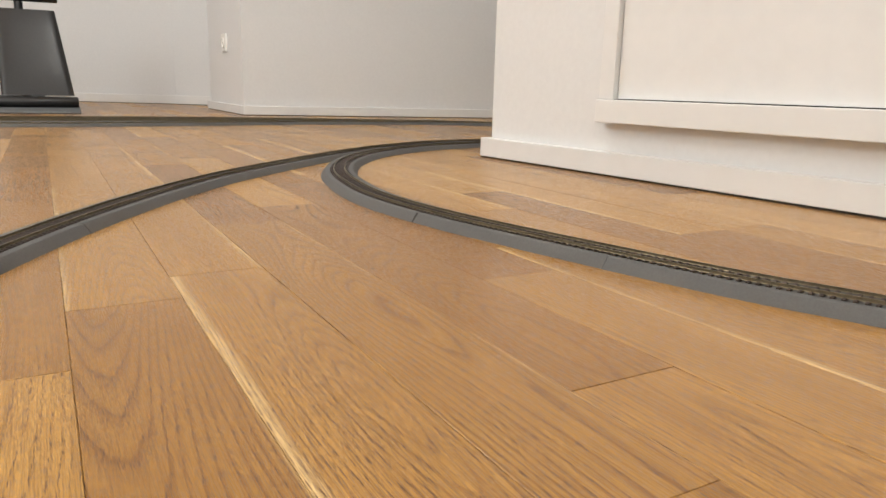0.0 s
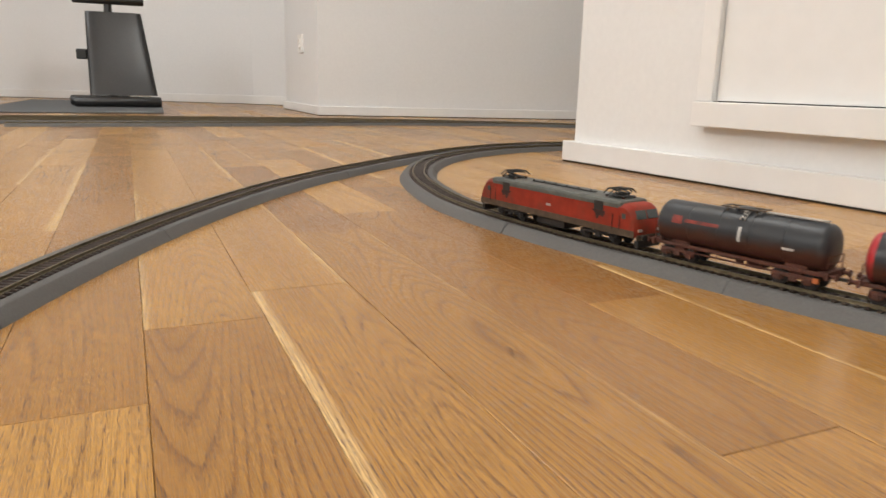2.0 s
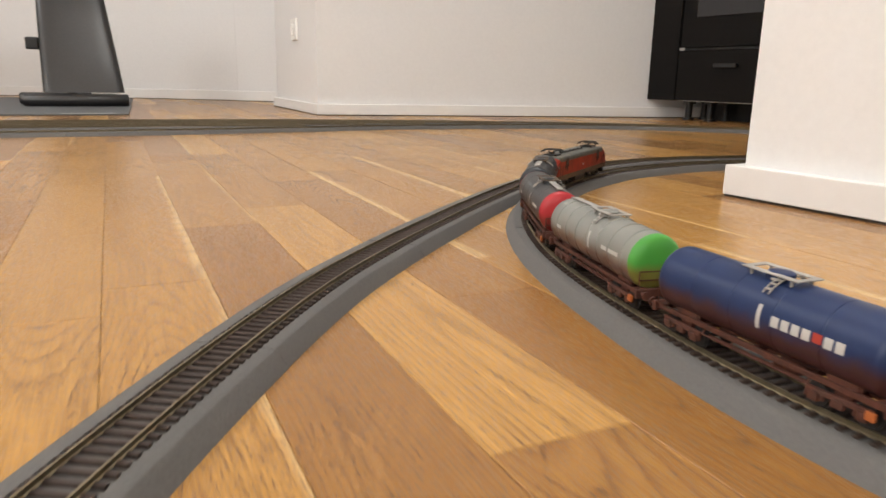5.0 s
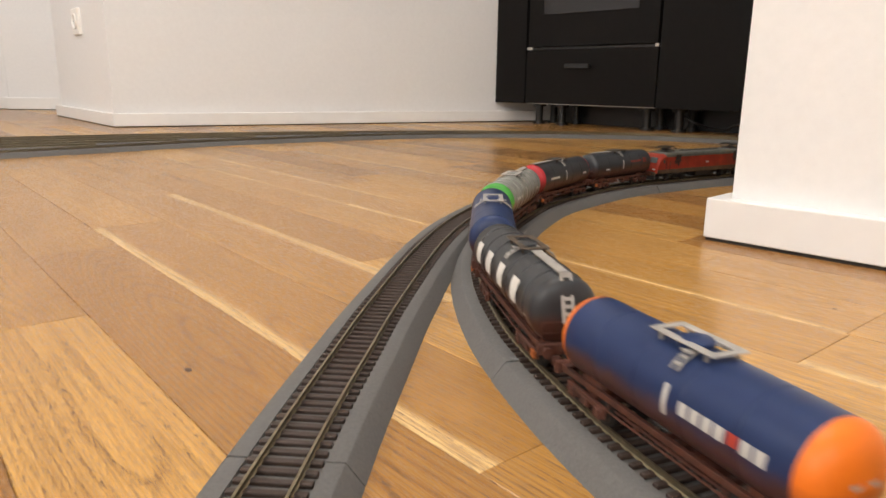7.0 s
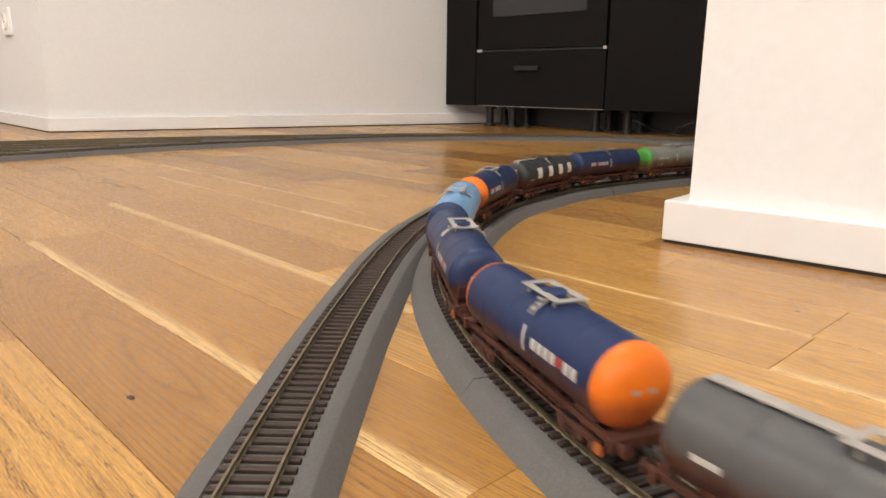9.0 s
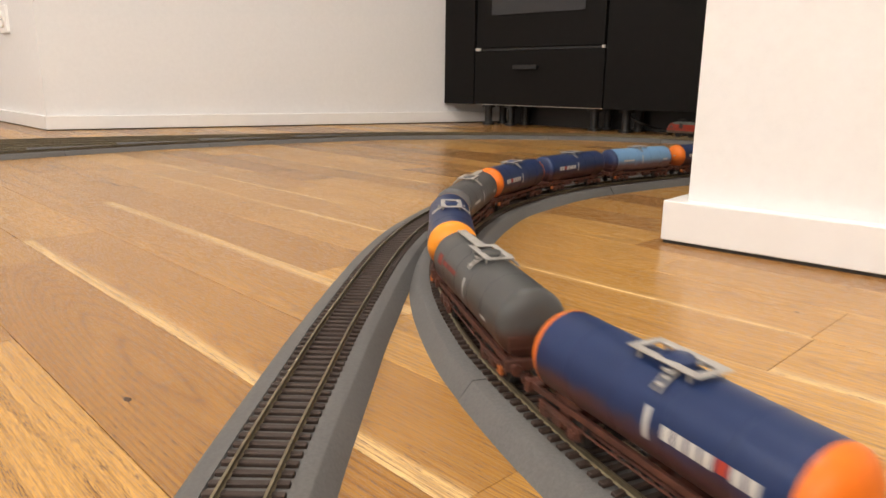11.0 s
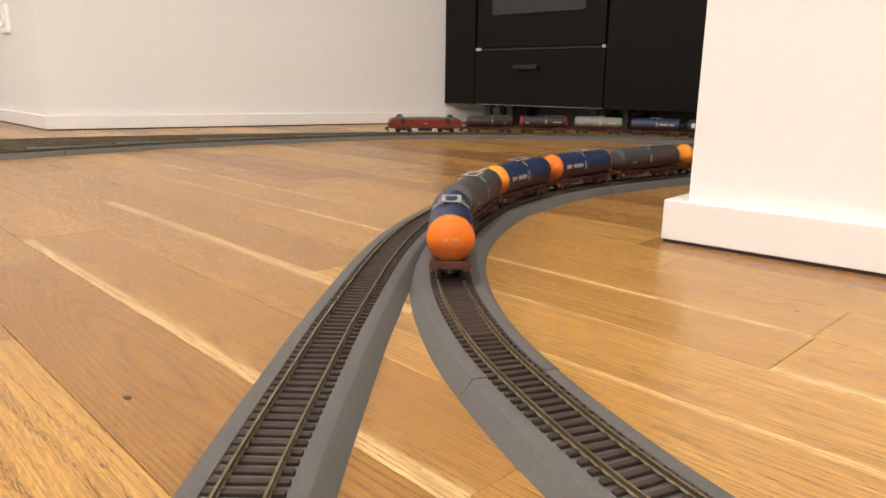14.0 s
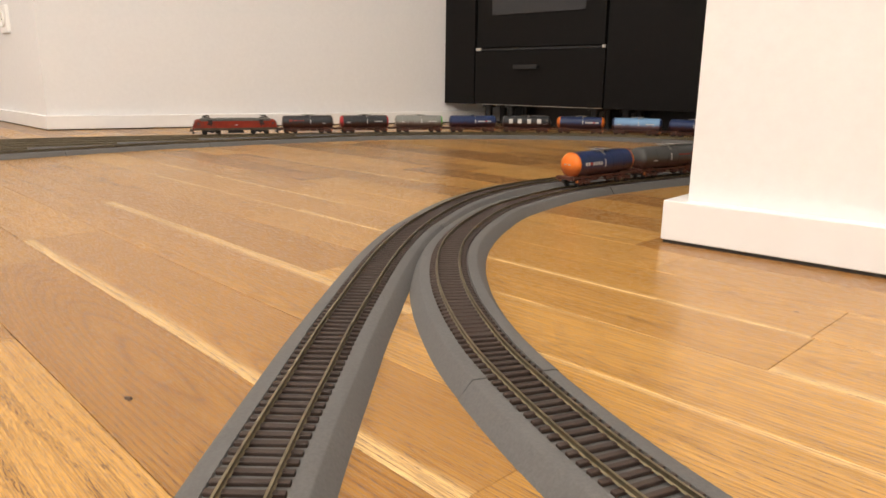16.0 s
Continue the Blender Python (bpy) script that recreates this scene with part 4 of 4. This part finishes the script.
def chair():
    th = thing("chair", "bentwood chair with dark padded seat beside the wall", "chair", m=pose(-2.95, 1.86, 0, 0, 0, 0))
    feet = ((0.209, 0.084), (0.138, 0.282), (-0.27, 0.05), (-0.19, -0.26))
    tops = ((0.190, 0.010), (0.165, 0.110), (-0.15, 0.03), (-0.10, -0.16))
    for (fx, fy), (tx, ty) in zip(feet, tops):
        bm = bmesh.new()
        tube(bm, (fx, fy, 0.0), (tx, ty, 0.415), 0.016, 10, 0.024)
        part("leg", bm, BENT, th, smooth=True)
    bm = bmesh.new()
    lathe(bm, [(0.0, 0.0), (0.0, 0.24), (0.012, 0.25), (0.026, 0.24), (0.026, 0.0)], 36, "Z", Matrix.Translation((-0.02, -0.04, 0.405)))
    part("seat_rail", bm, BENT, th, smooth=True)
    bm = bmesh.new()
    lathe(bm, [(0.0, 0.0), (0.0, 0.245), (0.03, 0.262), (0.06, 0.24), (0.068, 0.0)], 36, "Z", Matrix.Translation((-0.02, -0.04, 0.432)))
    part("seat", bm, SEAT, th, "dark padded seat", smooth=True)
    bm = bmesh.new()
    for k in range(9):
        a, b = radians(20 + 13 * k), radians(33 + 13 * k)
        tube(bm, (-0.02 + 0.30 * math.cos(a), -0.04 + 0.30 * math.sin(a), 0.78), (-0.02 + 0.30 * math.cos(b), -0.04 + 0.30 * math.sin(b), 0.78), 0.014, 8)
    for a in (26, 130):
        tube(bm, (-0.02 + 0.235 * math.cos(radians(a)), -0.04 + 0.235 * math.sin(radians(a)), 0.44), (-0.02 + 0.30 * math.cos(radians(a)), -0.04 + 0.30 * math.sin(radians(a)), 0.78), 0.013, 8)
    part("backrest", bm, BENT, th, smooth=True)


def hanging_cloth():
    """A garment's sleeve that hangs over the chair's back, in soft folds."""
    bm = bmesh.new()
    rows = []
    for i in range(17):
        z = 0.335 + 0.46 * i / 16
        rows.append([bm.verts.new((0.052 * math.cos(a) * (1 + 0.1 * math.sin(9 * z)), 0.016 * math.sin(a) + 0.007 * math.sin(3 * a + 14 * z), z)) for a in (2 * math.pi * k / 20 for k in range(20))])
    for p, q in zip(rows, rows[1:]):
        for j in range(20):
            bm.faces.new((p[j], p[(j + 1) % 20], q[(j + 1) % 20], q[j]))
    bm.faces.new(rows[0])
    bm.faces.new(rows[-1])
    ob = part("hanging_cloth", bm, CLOTH, smooth=True)
    ob.matrix_world = pose(-2.785, 2.085, 0.0, 0, 0, 42)
    tagged(ob, "pale grey cloth hanging over the chair back", "cloth")


def radiator():
    th = thing("radiator", "flat white panel radiator on the back wall", "radiator", m=pose(-4.5, 2.85, 0, 0, 0, 6.8))
    part("panel", boxed(0.0, 0.69, -0.075, -0.045, 0.18, 0.75, 0.004), TRIM, th)
    part("rear_panel", boxed(0.01, 0.68, -0.035, -0.012, 0.18, 0.75, 0.004), TRIM, th)
    part("bracket", boxed(0.10, 0.13, -0.045, 0.0, 0.30, 0.36), TRIM, th)
    part("bracket", boxed(0.56, 0.59, -0.045, 0.0, 0.30, 0.36), TRIM, th)


def wall_socket():
    d = corner - turn
    th = thing("wall_socket", "white square wall socket on the short wall face", "socket", m=pose(-1.179 + 0.011, 2.315 + 0.009, 0.315, 0, 0, math.degrees(math.atan2(d.y, d.x))))
    part("frame", boxed(-0.041, 0.041, -0.011, 0.002, -0.041, 0.041, 0.003), SOCKET_WHITE, th)
    bm = bmesh.new()
    lathe(bm, [(0.0, 0.0), (0.0, 0.019), (0.004, 0.0205), (0.004, 0.024), (0.0, 0.024)], 28, "Z", Matrix.Translation((0, -0.0112, 0)) @ Matrix.Rotation(radians(90), 4, "X"))
    part("insert", bm, SOCKET_WHITE, th, smooth=True)
    # flat black discs painted as the shaded inside of the pin holes
    for x in (-0.0095, 0.0095):
        bm = bmesh.new()
        tube(bm, (x, -0.0118, 0), (x, -0.0108, 0), 0.0025, 10)
        part("pin_hole_shade", bm, GAP_SHADE, th)


def low_platform():
    th = thing("low_platform", "low white two-layer board at the end of a track", "board", m=pose(-1.343, 0.759, 0, 0, 0, 219))
    part("lower_board", boxed(0.012, 0.75, -0.075, -0.006, 0.004, 0.019, 0.0015), TRIM, th)
    part("upper_board", boxed(0.0, 0.75, -0.085, 0.0, 0.0205, 0.037, 0.0015), TRIM, th)
    # recessed black strip, standing in for the shade below the boards
    part("foot_shade_strip", boxed(0.02, 0.75, -0.07, -0.012, 0.0, 0.004), GAP_SHADE, th)


def under_kitchen_cable():
    c = bpy.data.curves.new("cable", "CURVE")
    c.dimensions, c.bevel_depth, c.bevel_resolution = "3D", 0.0035, 3
    sp = c.splines.new("BEZIER")
    pts = [(0.52, 0.10, 0.075), (0.60, 0.06, 0.035), (0.66, 0.12, 0.012), (0.74, 0.05, 0.03), (0.82, 0.10, 0.07)]
    sp.bezier_points.add(len(pts) - 1)
    for b, p in zip(sp.bezier_points, pts):
        b.co, b.handle_left_type, b.handle_right_type = p, "AUTO", "AUTO"
    c.materials.append(BLACK_PLASTIC)
    ob = new("cable", c)
    ob.matrix_world = KM
    tagged(ob, "loose black cable hanging under the kitchen cabinets", "cable")


exercise_mat()
exercise_bench()
chair()
hanging_cloth()
radiator()
wall_socket()
low_platform()
under_kitchen_cable()

# ---- oak strips ----
STRIP = 0.068
JOINTS = {3: 0.02, 2: 0.12, 1: 0.177, 0: 0.357, -1: -0.108, -2: 0.075, -3: 0.16, -4: 0.326, -5: 0.45, -6: 0.684, -7: 0.136, -8: 0.282, 4: -0.12, 5: 0.21}


# look of single strips by row and a place along it: tone, sapwood edge (0.5 none, less: low side, more: high side), ring contrast
LOOKS = {
    4: ((0.1, 0.60, 0.22, 0.25), (-0.5, 0.5, 0.5, 0.3)),
    3: ((-0.40, 0.36, 0.5, 0.45), (-0.60, 0.62, 0.5, 0.3), (0.15, 0.28, 0.5, 0.2)),
    2: ((-0.30, 0.58, 0.72, 0.5), (-0.60, 0.34, 0.36, 0.95), (0.3, 0.62, 0.5, 0.3)),
    1: ((-0.20, 0.55, 0.28, 0.45), (-0.60, 0.50, 0.78, 0.6), (0.3, 0.52, 0.26, 0.3)),
    0: ((-0.50, 0.44, 0.32, 1.0), (-0.1, 0.20, 0.5, 0.5), (0.5, 0.48, 0.30, 0.4), (-0.9, 0.4, 0.5, 0.7)),
    -1: ((-0.40, 0.30, 0.5, 0.8), (-0.90, 0.46, 0.5, 0.55), (0.2, 0.70, 0.5, 0.4), (0.6, 0.46, 0.5, 0.4)),
    -2: ((-0.70, 0.52, 0.5, 0.6), (-0.20, 0.20, 0.5, 0.6), (0.35, 0.32, 0.5, 0.75), (0.8, 0.52, 0.5, 0.5)),
    -3: ((-0.6, 0.50, 0.74, 0.5), (-0.1, 0.5, 0.5, 0.5), (0.4, 0.42, 0.80, 0.35), (0.9, 0.62, 0.5, 0.3)),
    # rows -4 to -8: tones lifted, painting in stronger light near the partition
    -4: ((-0.4, 0.48, 0.5, 0.5), (0.1, 0.74, 0.24, 0.35), (0.6, 0.50, 0.14, 0.4), (1.1, 0.56, 0.5, 0.3)),
    -5: ((0.25, 0.76, 0.30, 0.25), (0.7, 0.44, 0.5, 0.6), (1.1, 0.5, 0.5, 0.4)),
    -6: ((0.0, 0.68, 0.76, 0.3), (0.4, 0.64, 0.28, 0.35), (0.9, 0.56, 0.26, 0.4)),
    -7: ((0.0, 0.72, 0.5, 0.3), (0.4, 0.62, 0.73, 0.3), (0.9, 0.56, 0.25, 0.3)),
    -8: ((0.1, 0.64, 0.5, 0.3), (0.5, 0.66, 0.5, 0.3), (0.9, 0.5, 0.30, 0.4)),
}


def strip_look(row, x0, x1, rng):
    drawn = (rng.uniform(0.14, 0.80), rng.choice((0.5, 0.5, 0.5, rng.uniform(0.22, 0.34), rng.uniform(0.66, 0.78))), rng.uniform(0.1, 0.5))
    for place, *look_of in LOOKS.get(row, ()):
        if x0 <= place < x1:
            return tuple(look_of)
    return drawn


def strips():
    """Floor strips in the floor's own space: x runs along the grain."""
    rng = random.Random(5)
    near_mesh = {}
    far_v, far_f = [], []
    made = 0
    for row in range(-75, 76):
        v = V0 + row * STRIP
        x = JOINTS.get(row, rng.random() * 0.55) - 0.55 * 10
        while x < 4.8:
            ln = 0.55
            c = Matrix.Rotation(radians(GRAIN), 4, "Z") @ Vector((x + ln / 2, v + STRIP / 2, 0))
            dz = rng.uniform(-0.00012, 0.00012)
            close = -0.85 < c.x < 0.95 and -1.0 < c.y < 1.55 and made < 298
            if close:
                made += 1
                if ln not in near_mesh:
                    bm = bmesh.new()
                    a, b, g, t = ln / 2, STRIP / 2, 0.00012, 0.00030
                    strip_geo(bm, a, b, g, t)
                    near_mesh[ln] = mesh_of("oak_strip", bm, OAK)
                ob = part("oak_strip", near_mesh[ln], None, floor)
                ob.matrix_local = Matrix.Translation((x + ln / 2, v + STRIP / 2, dz))
                ob.color = (*strip_look(row, x, x + ln, rng), 1.0)
            else:
                a, b, g, t = ln / 2, STRIP / 2, 0.00012, 0.00030
                k = len(far_v)
                cx, cy = x + ln / 2, v - V0
                for sx, sy, zz in ((a - g - t, b - g - t, 0), (a - g, b - g, -t), (a - g, b - g, -0.002)):
                    far_v += [(cx - sx, cy - sy, zz + dz), (cx + sx, cy - sy, zz + dz), (cx + sx, cy + sy, zz + dz), (cx - sx, cy + sy, zz + dz)]
                far_f.append((k, k + 1, k + 2, k + 3))
                for r in (0, 4):
                    for i in range(4):
                        j = (i + 1) % 4
                        far_f.append((k + r + i, k + r + 4 + i, k + r + 4 + j, k + r + j))
            x += ln
    me = bpy.data.meshes.new("oak_floor_rest")
    me.from_pydata(far_v, [], far_f)
    me.materials.append(OAK)
    rest = tagged(part("oak_floor_rest", me, None, floor), kind="stuff")
    rest.location, rest.color = (0, V0 + STRIP / 2, 0), (0.5, 0.5, 0.5, 0.0)


def strip_geo(bm, a, b, g, t):
    rows = []
    for sx, sy, z in ((a - g - t, b - g - t, 0), (a - g, b - g, -t), (a - g, b - g, -0.002)):
        rows.append([bm.verts.new(p) for p in ((-sx, -sy, z), (sx, -sy, z), (sx, sy, z), (-sx, sy, z))])
    bm.faces.new(rows[0])
    for p, q in zip(rows, rows[1:]):
        for i in range(4):
            j = (i + 1) % 4
            bm.faces.new((p[i], q[i], q[j], p[j]))


V0 = 0.0066
strips()
KNOT = material("dark_wood_knot", (0.06, 0.03, 0.014), 0.5)
for x, y, r in ((-0.141, 0.299, 0.0021), (-0.191, 0.838, 0.0028), (-0.365, 0.654, 0.0022), (0.317, 0.458, 0.0013), (0.245, 0.405, 0.0013), (-0.03, 0.12, 0.0011), (0.26, -0.32, 0.0016), (-0.11, -0.02, 0.0012), (-0.26, 0.93, 0.002)):
    bm = bmesh.new()
    lathe(bm, [(0.0, r), (0.00022, r * 0.7), (0.00028, 0.0)], 10, "Z", pose(0, 0, 0.0001, 0, 0, 0) @ Matrix.Diagonal((1.5, 0.8, 1, 1)))
    part("wood_knot", bm, KNOT, floor).matrix_local = Matrix.Rotation(radians(-GRAIN), 4, "Z") @ Matrix.Translation((x, y, 0)) @ Matrix.Rotation(radians(GRAIN), 4, "Z")


# ---- movement ----
def motions():
    """The train rolls along its track: each vehicle rides on its two bogies."""
    base = TRACK_B.near(0.44, 1.023) - 3.356
    times = [0, 1.5, 2, 2.5, 3, 5.5, 6, 7, 8, 9, 11.5, 12.5, 14.5, 16]
    place = [1.36, 1.783, 1.925, 2.075, 2.215, 2.868, 3.006, 3.27, 3.531, 3.78, 4.437, 4.69, 5.194, 5.562]
    speed = np.polyfit(times, place, 7)
    for k, (ob, bogs, half) in enumerate(TRAIN):
        behind = 0 if k == 0 else 0.1795 + 0.1487 * (k - 1)
        rows, turns = [], [[], []]
        for i in range(65):
            t = i * 0.25
            s = base + float(np.polyval(speed, t)) - behind
            a, b = TRACK_B.at(s + half), TRACK_B.at(s - half)
            c, d = (a + b) / 2, a - b
            yaw = math.degrees(math.atan2(d[1], d[0]))
            rows.append((t, pose(c[0], c[1], TOP, 0, 0, yaw)))
            for j, off in enumerate((half, -half)):
                w = TRACK_B.way(s + off)
                rel = (math.degrees(math.atan2(w[1], w[0])) - yaw + 180) % 360 - 180
                turns[j].append((t, pose(off, 0, 0, 0, 0, rel)))
        walk(ob, rows)
        for bg, r in zip(bogs, turns):
            walk(bg, r)


motions()
